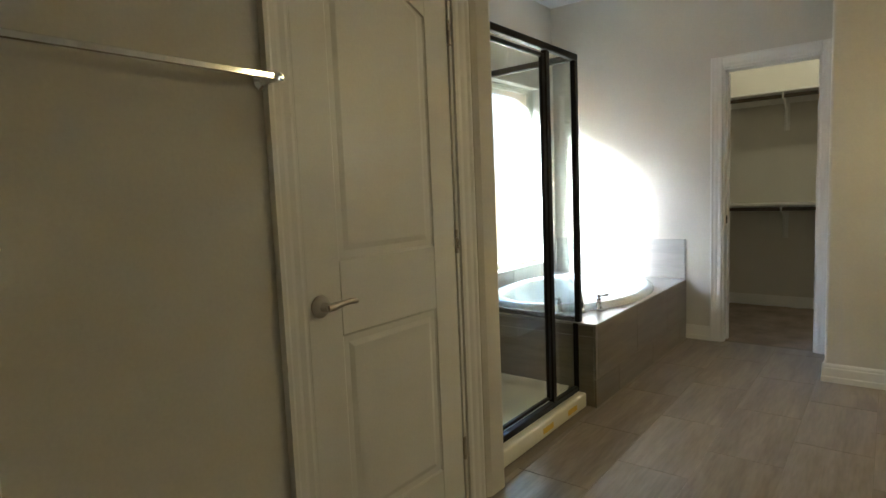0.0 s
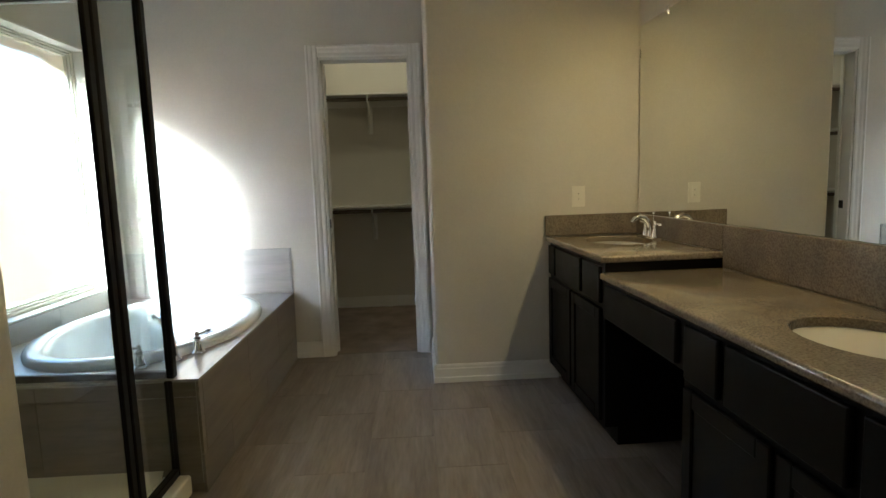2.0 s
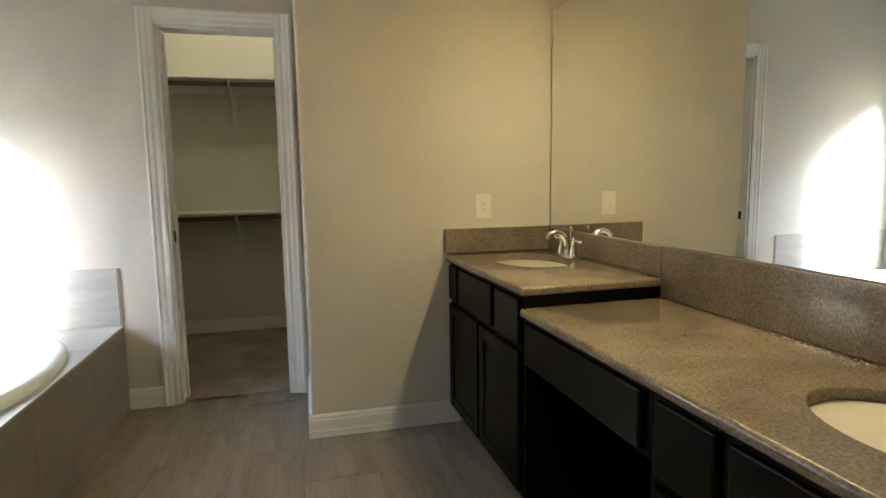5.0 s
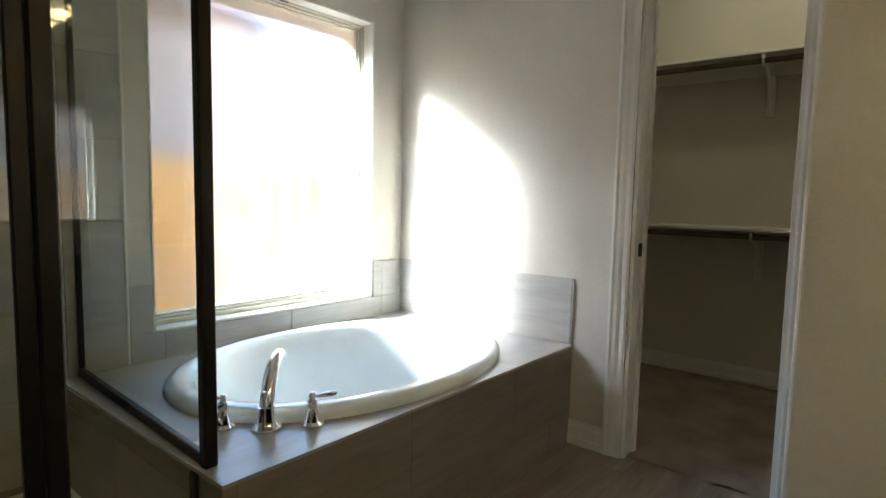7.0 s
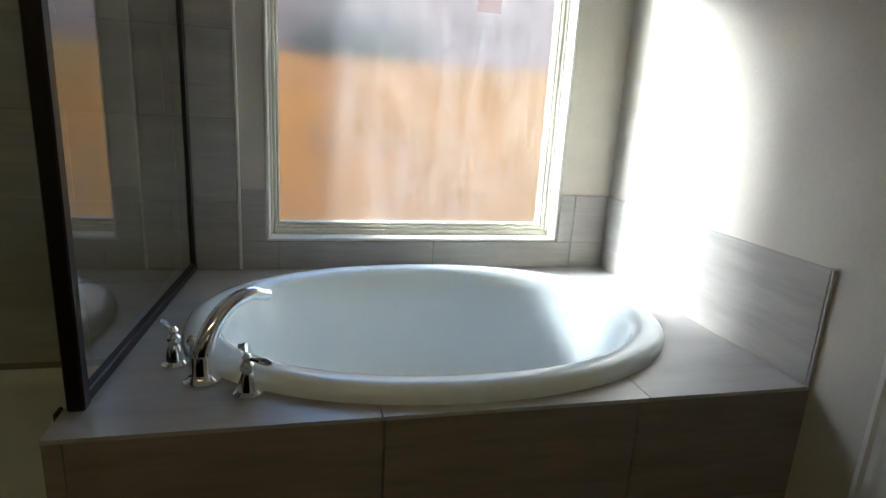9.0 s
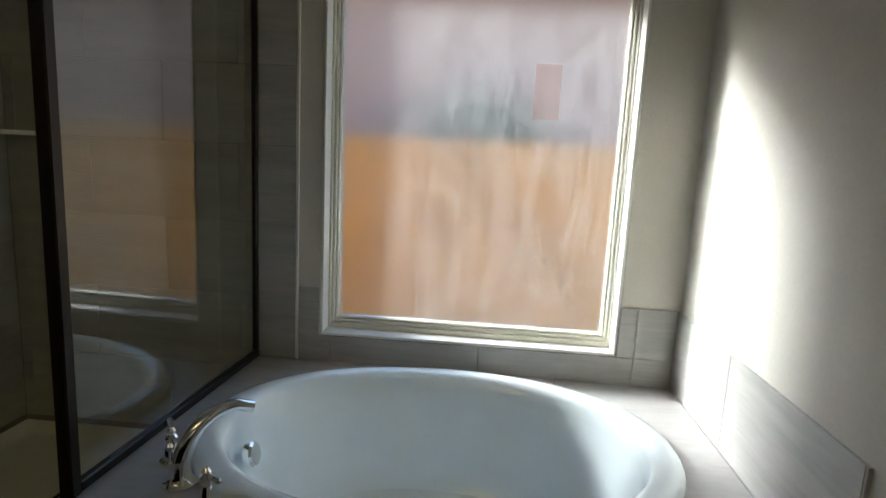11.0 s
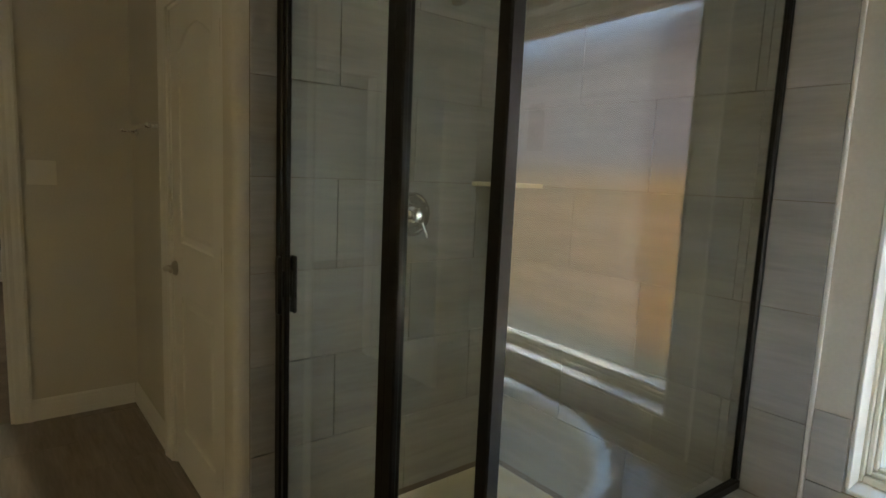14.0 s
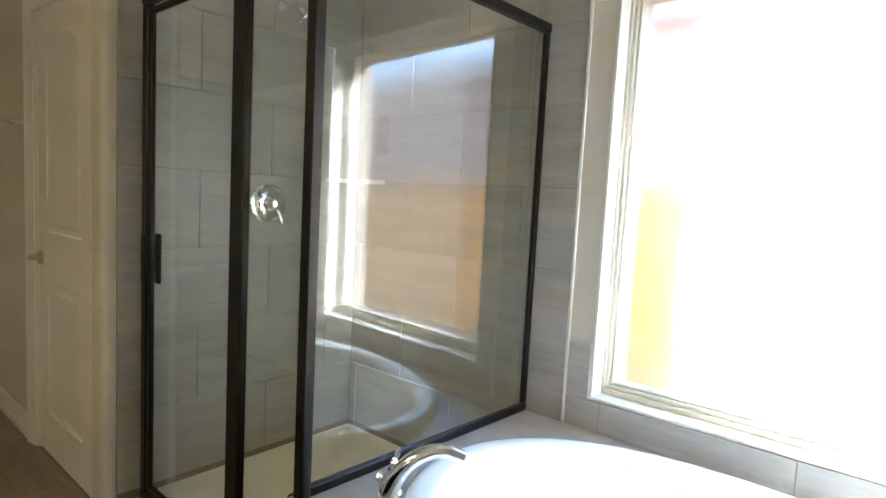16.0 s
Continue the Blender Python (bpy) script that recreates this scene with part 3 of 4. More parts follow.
tub = thing("bathtub", (TX, TY, ZD), "white oval acrylic drop-in bathtub set in a tiled deck", "bathtub")
bm = bmesh.new()
rows = [(0.000, 0.000), (0.002, 0.016), (-0.004, 0.030), (-0.016, 0.040), (-0.035, 0.044), (-0.060, 0.042), (-0.080, 0.034), (-0.092, 0.018),
        (-0.102, -0.02), (-0.125, -0.12), (-0.150, -0.24), (-0.175, -0.33), (-0.205, -0.375), (-0.26, -0.392), (-0.38, -0.398)]
rings = [[bm.verts.new(c) for c in oval(72, AX + d, AY + d * 1.05, ZD + z, 2.15)] for d, z in rows]
for a, b in zip(rings, rings[1:]):
    for k in range(72):
        bm.faces.new((a[k], a[(k + 1) % 72], b[(k + 1) % 72], b[k]))
bm.faces.new(rings[-1])
part("basin", bm, PORCELAIN, tub, soft=True)
ov = Vector((-1.49, 2.957, 0.408))
part("overflow_plate", lathe([(0, 0), (0.041, 0), (0.041, 0.02), (0.034, 0.026), (0, 0.027)], ov, (0.0, 1, 0.22)), CHROME, tub, "chrome overflow plate", True)
part("drain", lathe([(0, 0), (0.032, 0), (0.03, 0.004), (0, 0.005)], (TX, 3.2, ZD - 0.396)), CHROME, tub, "chrome drain", True)

# tub filler across the deck corner
fil = thing("tub_faucet", (-1.195, 2.902, ZD), "chrome arched tub spout with two lever handles on the deck", "faucet")
F, AW = Vector((-1.195, 2.902, ZD)), Vector((-0.66, 0.75, 0)).normalized()
part("base", lathe([(0, 0), (0.042, 0), (0.042, 0.008), (0.034, 0.014), (0.028, 0.03), (0.025, 0.07), (0, 0.075)], F), CHROME, fil, "", True)
pts, rad = [], []
for k in range(15):
    u = k / 14
    pts.append(F + AW * (0.19 * (u ** 1.7)) + Vector((0, 0, 0.04 + 0.148 * math.sin(min(1, u * 1.06) * math.pi * 0.56) - (0.014 * max(0, u - 0.86) / 0.14))))
    rad.append(0.025 - 0.009 * u)
part("spout", tube(pts, rad, 16), CHROME, fil, "", True)
part("diverter_knob", lathe([(0, 0), (0.004, 0), (0.004, 0.03), (0.010, 0.034), (0.011, 0.044), (0.006, 0.052), (0, 0.053)], F - AW * 0.022 + Vector((0, 0, 0.07))), CHROME, fil, "", True)
for p, d in (((-1.122, 3.012), (0.6, 0.75)), ((-1.297, 2.822), (-0.75, -0.5))):
    b = Vector((*p, ZD))
    st = part("handle_base", lathe([(0, 0), (0.033, 0), (0.033, 0.006), (0.024, 0.014), (0.018, 0.04), (0.013, 0.055), (0.017, 0.064), (0.016, 0.074), (0.009, 0.082), (0.012, 0.092), (0.006, 0.102), (0, 0.103)], b), CHROME, fil, "", True)
    d = Vector((*d, 0)).normalized()
    part("lever", tube([b + Vector((0, 0, 0.088)) + d * s + Vector((0, 0, 0.1 * s)) for s in (0, 0.02, 0.04, 0.062, 0.074)], [0.005, 0.005, 0.008, 0.009, 0.003], 10), CHROME, st, "", True)

# ---- shower ----
XS = -1.102
YG = 2.672
pan = thing("shower_pan", (-1.6, 2.15, 0), "cream acrylic shower pan with a low threshold", "shower pan")
bm = bmesh.new()
px0, px1, py0, py1 = XW + TILE, -1.158, YS, YK
nx, ny = 32, 32
rows = []
for a in range(ny + 1):
    row = []
    for b in range(nx + 1):
        x, y = px0 + (px1 - px0) * b / nx, py0 + (py1 - py0) * a / ny
        lip = min(x - px0, y - py0, py1 - y)
        fall = math.hypot(x + 1.62, y - 2.15)
        row.append(bm.verts.new((x, y, 0.040 + 0.025 * min(1, fall / 0.5) + 0.038 * max(0.0, 1 - lip / 0.055) ** 2)))
    rows.append(row)
for r0, r1 in zip(rows, rows[1:]):
    for b in range(nx):
        bm.faces.new((r0[b], r0[b + 1], r1[b + 1], r1[b]))
part("tray", bm, PAN, pan, soft=True)
part("threshold", box(-1.16, YS, 0.0, -1.042, YK - 0.002, 0.085, 0.012, seg=3), PAN, pan, soft=True)
part("drain", lathe([(0, 0), (0.05, 0), (0.05, 0.004), (0, 0.005)], (-1.62, 2.15, 0.0395)), CHROME, pan)
for y in (2.12, 2.40):
    tagged(part("sticker", box(-1.0435, y, 0.025, -1.0415, y + 0.11, 0.055), STICKER), "small yellow paper label on the shower threshold", "sticker")

enc = thing("shower_enclosure", (XS, 2.2, 0.085), "dark bronze framed clear glass shower enclosure with hinged door", "shower enclosure")
ZT = 1.985
fw = 0.018


def bar(name, *b):
    return part(name, box(*b, bevel=0.004), BRONZE, enc)


bar("header", XS - fw, YS, ZT - 0.035, XS + fw, YG + fw, ZT)
bar("sill_rail", XS - fw, YS, 0.085, XS + fw, YG - 0.045, 0.118)
bar("wall_jamb", XS - fw * 0.8, YS, 0.118, XS + fw * 0.8, YS + 0.04, ZT - 0.035)
bar("corner_post", XS - fw, YG - fw, ZD, XS + fw, YG + fw, ZT - 0.035)
bar("corner_post_foot", XS - fw, YG - 0.045, 0.085, XS + fw, YK - 0.004, ZD)
bar("mid_post", XS - fw * 0.9, 2.321, 0.118, XS + fw * 0.9, 2.362, ZT - 0.035)


def skewed(bm):
    """The return panel runs a little out of square, its wall end nearer the tub."""
    for v in bm.verts:
        v.co.y += 0.046 * max(0.0, XS - fw - v.co.x) / (XS - fw - XW)
    return bm


def return_bar(name, *b):
    return part(name, skewed(box(*b, bevel=0.004)), BRONZE, enc)


return_bar("return_header", XW + TILE, YG - fw, ZT - 0.035, XS - fw, YG + fw, ZT)
return_bar("return_sill", XW + TILE, YG - fw * 0.8, ZD, XS - fw, YG + fw * 0.8, ZD + 0.03)
return_bar("return_jamb", XW + TILE, YG - fw * 0.7, ZD + 0.03, XW + TILE + 0.022, YG + fw * 0.7, ZT - 0.035)
dr = part("door_frame", box(XS - 0.011, 2.284, 0.14, XS + 0.011, 2.318, ZT - 0.055, 0.003), BRONZE, enc)
part("door_stile", box(XS - 0.011, YS + 0.044, 0.14, XS + 0.011, YS + 0.070, ZT - 0.055, 0.003), BRONZE, enc)
part("door_rail", box(XS - 0.011, YS + 0.070, 0.14, XS + 0.011, 2.284, 0.158, 0.003), BRONZE, enc)
part("door_rail", box(XS - 0.011, YS + 0.070, ZT - 0.075, XS + 0.011, 2.284, ZT - 0.055, 0.003), BRONZE, enc)
hd = part("pull", box(XS + 0.02, YS + 0.044, 0.935, XS + 0.034, YS + 0.074, 1.122, 0.004), BRONZE, enc, "dark pull handle")
part("pull_inside", box(XS - 0.034, YS + 0.044, 0.935, XS - 0.02, YS + 0.074, 1.122, 0.004), BRONZE, enc)
part("pull_mount", box(XS - 0.02, YS + 0.052, 0.99, XS + 0.02, YS + 0.066, 1.075, 0.002), BRONZE, enc)
for b in ((XS - 0.003, YS + 0.068, 0.156, XS + 0.003, 2.286, ZT - 0.073), (XS - 0.003, 2.360, 0.116, XS + 0.003, YG - fw + 0.002, ZT - 0.033),
          (XW + TILE + 0.02, YG - 0.003, ZD + 0.028, XS - fw + 0.002, YG + 0.003, ZT - 0.033)):
    g = part("glass_panel", skewed(box(*b)), GLASS, enc, "clear glass")
    g.visible_shadow = False

# valve, shower head and corner shelf
val = thing("shower_valve", (-1.622, YS, 1.247), "round chrome shower valve with a lever on tiled wall", "shower valve")
vx, vz = -1.622, 1.247
part("escutcheon", lathe([(0, 0), (0.088, 0), (0.089, 0.005), (0.084, 0.011), (0.076, 0.013), (0.071, 0.008), (0.050, 0.009), (0.046, 0.015), (0.036, 0.018), (0, 0.018)], (vx, YS, vz), (0, 1, 0), 48), CHROME, val, "", True)
part("hub", lathe([(0, 0.012), (0.034, 0.016), (0.033, 0.036), (0.026, 0.042), (0.026, 0.058), (0.029, 0.062), (0.027, 0.074), (0.016, 0.080), (0, 0.081)], (vx, YS, vz), (0, 1, 0), 32), CHROME, val, "", True)
part("lever", tube([(vx - 0.004, YS + 0.066, vz - 0.012), (vx - 0.012, YS + 0.070, vz - 0.040), (vx - 0.020, YS + 0.074, vz - 0.066), (vx - 0.025, YS + 0.076, vz - 0.084)], [0.009, 0.007, 0.009, 0.004]), CHROME, val, "", True)
sh = thing("wall_shower", (-1.675, YS, 2.10), "chrome wall shower on a short bent arm", "shower")
part("flange", lathe([(0, 0), (0.03, 0), (0.028, 0.008), (0.012, 0.012), (0, 0.012)], (-1.675, YS, 2.10), (0, 1, 0)), CHROME, sh, "", True)
part("arm", tube([(-1.675, YS, 2.10), (-1.677, YS + 0.05, 2.102), (-1.68, YS + 0.10, 2.085), (-1.683, YS + 0.13, 2.06)], 0.010), CHROME, sh, "", True)
part("rose", lathe([(0, -0.01), (0.014, -0.01), (0.016, 0.0), (0.012, 0.012), (0.022, 0.03), (0.040, 0.045), (0.044, 0.06), (0.040, 0.063), (0, 0.063)], (-1.683, YS + 0.126, 2.066), (-0.15, 0.6, -0.78)), CHROME, sh, "", True)
bm = bmesh.new()
shelf = [(XW + TILE, YS), (XW + TILE + 0.2, YS)] + [(XW + TILE + 0.2 * math.cos(a), YS + 0.2 * math.sin(a)) for a in (0.3, 0.6, 0.9, 1.2)] + [(XW + TILE, YS + 0.2)]
tagged(part("corner_shelf", prism(shelf, 1.362, 1.38, "xy"), PAN), "small cream corner shelf in the tiled shower", "shelf")

# ---- vanity ----
ZU, ZL, XV = 0.886, 0.813, 0.716


def front(parent, y0, y1, z0, z1, name="drawer_front"):
    """A slab front with a bevelled edge on the cabinet face."""
    return part(name, box(XV - 0.019, y0, z0, XV - 0.0005, y1, z1, 0.006, seg=2), ESPRESSO, parent)


def panel_front(parent, y0, y1, z0, z1):
    """A door with stiles, rails and a sunken panel."""
    w = 0.055
    d = part("door", box(XV - 0.010, y0 + w - 0.004, z0 + w - 0.004, XV - 0.0005, y1 - w + 0.004, z1 - w + 0.004), ESPRESSO, parent)
    for b in ((y0, z0, y0 + w, z1), (y1 - w, z0, y1, z1), (y0 + w, z0, y1 - w, z0 + w), (y0 + w, z1 - w, y1 - w, z1)):
        part("door_frame", box(XV - 0.019, b[0], b[1], XV - 0.0005, b[2], b[3], 0.003), ESPRESSO, d)


def vanity(name, y0, y1, top, drawers, doors, zd, label):
    t = thing(name, (0.99, (y0 + y1) / 2, 0), label, "vanity cabinet", "vanity cabinets")
    part("face_frame", box(XV, y0, 0.09, XV + 0.018, y1, top), ESPRESSO, t)
    for y in (y0, y1 - 0.018):
        part("side_panel", box(XV + 0.018, y, 0.09, XM - 0.001, y + 0.018, top), ESPRESSO, t)
    part("bottom_panel", box(XV + 0.018, y0 + 0.018, 0.09, XM - 0.02, y1 - 0.018, 0.108), ESPRESSO, t)
    part("back_panel", box(XM - 0.02, y0 + 0.018, 0.108, XM - 0.001, y1 - 0.018, top), ESPRESSO, t)
    part("toe_kick", box(XV + 0.06, y0 + 0.002, 0, XM - 0.002, y1 - 0.002, 0.09), ESPRESSO, t)
    for a, b in drawers:
        front(t, a, b, zd, top - 0.02)
    for a, b in doors:
        panel_front(t, a, b, 0.11, zd - 0.025)
    return t


vanity("vanity_tall", 2.87, YO - 0.003, ZU - 0.031, ((2.90, 3.14), (3.18, 3.62), (3.65, 3.775)), ((2.90, 3.325), (3.35, 3.775)), 0.665,
       "espresso-stained vanity cabinet under the taller counter")
vanity("vanity_low", 1.215, 2.155, ZL - 0.031, ((1.245, 1.43), (1.465, 1.905), (1.94, 2.13)), ((1.245, 1.675), (1.70, 2.13)), 0.585,
       "espresso-stained vanity cabinet under the lower counter")
kn = thing("knee_drawer", (0.99, 2.51, 0.6), "espresso apron drawer over the open knee space", "drawer")
part("apron", box(XV, 2.157, 0.60, XV + 0.018, 2.868, ZL - 0.031), ESPRESSO, kn)
part("drawer_front", box(XV - 0.019, 2.185, 0.615, XV - 0.0005, 2.845, ZL - 0.05, 0.006, seg=2), ESPRESSO, kn)
part("back_panel", box(XM - 0.02, 2.157, 0.0, XM - 0.001, 2.868, ZL - 0.031), ESPRESSO, kn)


def counter(name, y0, y1, top, sink_y, label):
    """A granite slab with an oval cut-out, its edge eased."""
    t = thing(name, (0.98, (y0 + y1) / 2, top - 0.03), label, "countertop")
    cx, ax, ay = 1.0, 0.168, 0.222
    x0, x1 = 0.686, XM - 0.001
    bm = bmesh.new()
    n = 64

    def rim(z, inset):
        out = []
        for k in range(n):
            a = 2 * math.pi * (k + 0.5) / n
            c, s = math.cos(a), math.sin(a)
            hx = (x1 - inset - cx) if c > 0 else (cx - x0 - inset)
            hy = (y1 - inset - sink_y) if s > 0 else (sink_y - y0 - inset)
            f = min(hx / max(abs(c), 1e-6), hy / max(abs(s), 1e-6))
            out.append(bm.verts.new((cx + f * c, sink_y + f * s, z)))
        return out

    def hole(z, g=0.0):
        return [bm.verts.new((cx + (ax + g) * math.cos(2 * math.pi * (k + 0.5) / n), sink_y + (ay + g) * math.sin(2 * math.pi * (k + 0.5) / n), z)) for k in range(n)]
    # exact corners replace the nearest rim points
    rings = [hole(top - 0.03), hole(top - 0.003), hole(top, 0.003), rim(top, 0.013), rim(top - 0.001, 0.0084), rim(top - 0.0035, 0.0045), rim(top - 0.0075, 0.0019), rim(top - 0.012, 0.001), rim(top - 0.026, 0.001), rim(top - 0.03, 0.005)]
    for r in rings[3:]:
        for fx, fy in ((0, 0), (0, 1), (1, 0), (1, 1)):
            xs, ys = [v.co.x for v in r], [v.co.y for v in r]
            cxn, cyn = (max(xs) if fx else min(xs)), (max(ys) if fy else min(ys))
            v = min(r, key=lambda v: (v.co.x - cxn) ** 2 + (v.co.y - cyn) ** 2)
            v.co.x, v.co.y = cxn, cyn
    for a, b in zip(rings, rings[1:] + rings[:1]):
        for k in range(n):
            bm.faces.new((a[k], a[(k + 1) % n], b[(k + 1) % n], b[k]))
    part("slab", bm, GRANITE, t, "", True)
    s = thing("sink", (cx, sink_y, top - 0.03), "bisque oval undermount sink below the granite counter", "sink", "vanity sinks")
    prof = [(ax + 0.012, -0.0305), (ax + 0.004, -0.034), (ax - 0.012, -0.06), (ax - 0.04, -0.11), (ax - 0.085, -0.15), (0.03, -0.165)]
    part("bowl", lathe([(r, h) for r, h in prof], (cx, sink_y, top), n=48, sx=1.0, sy=ay / ax), BISQUE, s, "", True)
    part("drain", lathe([(0, 0), (0.022, 0), (0.021, 0.004), (0, 0.005)], (cx, sink_y, top - 0.164)), CHROME, s, "", True)
    return t


counter("countertop_tall", 2.845, YO - 0.002, ZU, 3.45, "polished tan speckled granite counter, taller section")
counter("countertop_low", 1.205, 2.858, ZL, 1.745, "polished tan speckled granite counter, lower section")
tagged(part("backsplash", box(XM - 0.021, 1.205, ZL + 0.001, XM - 0.001, 2.844, 1.003, 0.003), GRANITE), "tan speckled granite backsplash below the mirror", "backsplash")
tagged(part("backsplash", box(XM - 0.021, 2.846, ZU + 0.001, XM - 0.001, YO - 0.022, 1.003, 0.003), GRANITE), "tan speckled granite backsplash below the mirror", "backsplash")
tagged(part("side_splash", box(0.686, YO - 0.021, ZU + 0.001, XM - 0.001, YO - 0.001, 1.011, 0.003), GRANITE), "tan speckled granite side splash on the wall", "backsplash")
mir = thing("wall_mirror", (XM, 2.5, 0.997), "large frameless wall mirror above the vanity", "mirror")
part("mirror_glass", box(XM - 0.007, 1.21, 1.005, XM - 0.001, YO - 0.026, 2.092, 0.0015), MIRROR, mir)
for y, z in ((YO - 0.03, 1.915), (3.42, 2.062), (2.5, 2.062), (1.6, 2.062)):
    part("clip", box(XM - 0.011, y, z, XM - 0.0005, y + 0.012, z + 0.05, 0.002), CHROME, mir)


def basin_faucet(y, z):
    t = thing("basin_faucet", (1.192, y, z), "chrome centerset basin faucet with two lever handles", "faucet", "basin faucets")
    b = Vector((1.192, y, z))
    part("base", box(b.x - 0.026, y - 0.085, z, b.x + 0.026, y + 0.085, z + 0.016, 0.008, seg=3), CHROME, t, "", True)
    pts = [b + Vector((-dx, 0, dz)) for dx, dz in ((0, 0.01), (0.0, 0.05), (0.008, 0.085), (0.03, 0.112), (0.06, 0.122), (0.09, 0.112), (0.105, 0.092))]
    part("spout", tube(pts, [0.020, 0.017, 0.015, 0.014, 0.013, 0.012, 0.011], 14), CHROME, t, "", True)
    part("lift_rod", lathe([(0, 0), (0.003, 0), (0.003, 0.05), (0.007, 0.055), (0.006, 0.064), (0, 0.066)], b + Vector((0.018, 0, 0.08))), CHROME, t, "", True)
    for s in (-1, 1):
        p = b + Vector((0, 0.058 * s, 0.014))
        h = part("handle_post", lathe([(0, 0), (0.022, 0), (0.02, 0.01), (0.014, 0.035), (0.010, 0.05), (0.013, 0.056), (0.011, 0.064), (0.006, 0.07), (0.009, 0.076), (0.004, 0.084), (0, 0.085)], p), CHROME, t, "", True)
        part("lever", tube([p + Vector((0, s * d, 0.068 + 0.02 * d)) for d in (0, 0.02, 0.045, 0.07, 0.078)], [0.005, 0.005, 0.007, 0.008, 0.003], 10), CHROME, h, "", True)


basin_faucet(1.765, ZL)
basin_faucet(3.47, ZU)

# ---- vanity light ----
vl = thing("vanity_light", (XM, 2.515, 2.30), "long vanity light bar with lit frosted bell shades", "wall light")
part("backplate", box(XM - 0.025, 1.87, 2.25, XM - 0.001, 3.16, 2.33, 0.006, seg=2), NICKEL, vl)
for y in VANITY_Y:
    a = part("arm", tube([(XM - 0.02, y, 2.29), (1.17, y, 2.30), (1.14, y, 2.28), (1.13, y, 2.245)], 0.009, 10), NICKEL, vl, "", True)
    part("shade", lathe([(0.024, 0.12), (0.027, 0.10), (0.032, 0.07), (0.042, 0.035), (0.060, 0.005), (0.066, 0.0), (0.063, 0.0), (0.056, 0.007), (0.038, 0.037), (0.028, 0.07), (0.022, 0.10), (0.020, 0.12), (0.0, 0.121)], (1.13, y, 2.115)), SHADE, a, "frosted bell glass shade", True)
    o = part("bulb", lathe([(0.0, 0), (0.015, 0.003), (0.022, 0.015), (0.022, 0.03), (0.012, 0.055), (0.011, 0.07), (0, 0.071)], (1.13, y, 2.125)), BULB, a, "lit bulb", True)
    o.visible_shadow = False

for ob in list(scene.objects):
    if not ob.parent and ob.name.split(".")[0] in ("wall_mirror", "baseboard_9", "vanity_tall", "vanity_low", "knee_drawer", "countertop_tall", "countertop_low", "sink", "backsplash", "basin_faucet", "vanity_light"):
        ob.matrix_basis = TURN @ ob.matrix_basis

# ---- small fixtures ----
def plate(name, at, axis, out, w, h, label, category, rockers):
    """A wall plate with rockers or sockets; axis is the way along the wall."""
    t = thing(name, at, label, category)
    x, y, z = at

    def slab(u0, u1, z0, z1, d0, d1, b):
        if axis == "x":
            return box(x + u0, y + out * d0, z + z0, x + u1, y + out * d1, z + z1, b, seg=2)
        return box(x + out * d0, y + u0, z + z0, x + out * d1, y + u1, z + z1, b, seg=2)
    part("plate", slab(-w / 2, w / 2, -h / 2, h / 2, 0.0005, 0.006, 0.002), PLATE, t)
    for u in rockers:
        part("rocker", slab(u - 0.016, u + 0.016, -0.033, 0.033, 0.006, 0.0095, 0.0015), PLATE, t)
        for s in ((-1, 1) if category == "outlet" else ()):
            part("slot", slab(u - 0.0015, u + 0.0015, s * 0.016 - 0.004, s * 0.016 + 0.004, 0.0095, 0.0099, 0), DARK, t)
    return t


plate("wall_outlet_plate", (0.893, YO, 1.119), "x", -1, 0.08, 0.124, "white wall outlet plate above the counter", "outlet", (0,))
plate("light_switch", (-0.583, YB, 1.323), "x", 1, 0.130, 0.126, "white double rocker light switch plate", "light switch", (-0.024, 0.024))
tb = thing("towel_bar", (XD, 0.29, 1.562), "chrome square towel bar on two posts", "towel bar")
part("bar", box(XD + 0.058, -0.015, 1.554, XD + 0.074, 0.605, 1.572, 0.003), CHROME, tb)
for y in (0.0, 0.585):
    part("post", lathe([(0, 0), (0.028, 0), (0.028, 0.008), (0.016, 0.016), (0.012, 0.04), (0.014, 0.07), (0.010, 0.08), (0, 0.081)], (XD + 0.0005, y, 1.562), (1, 0, 0)), CHROME, tb, "", True)

# ---- closet fittings ----
def closet_shelf(z, x0, x1, label):
    t = thing("closet_shelf", ((x0 + x1) / 2, 5.87, z), label, "closet shelf", "closet shelves")
    part("board", box(x0, 5.70, z - 0.018, x1, 6.028, z, 0.002), WHITE, t)
    part("cleat", box(x0, 6.008, z - 0.09, x1, 6.028, z - 0.0185, 0.002), WHITE, t)
    part("rod", tube([(x0, 5.745, z - 0.052), (x1, 5.745, z - 0.052)], 0.017, 14), RODWOOD, t, "dark bronze hanging rod", True)
    for x in (-1.38, -0.498, 0.38):
        b = part("bracket", box(x - 0.024, 6.006, z - 0.345, x + 0.024, 6.0279, z - 0.09, 0.009, seg=2), WHITE, t, "white shelf bracket")
        part("brace", tube([(x, 6.012, z - 0.33), (x, 5.93, z - 0.16), (x, 5.80, z - 0.045), (x, 5.715, z - 0.03)], [0.008, 0.011, 0.011, 0.010], 8), WHITE, b, "", True)
        part("hook", tube([(x, 5.72, z - 0.022), (x, 5.712, z - 0.05), (x, 5.728, z - 0.074), (x, 5.752, z - 0.076)], 0.008, 8), WHITE, b, "", True)


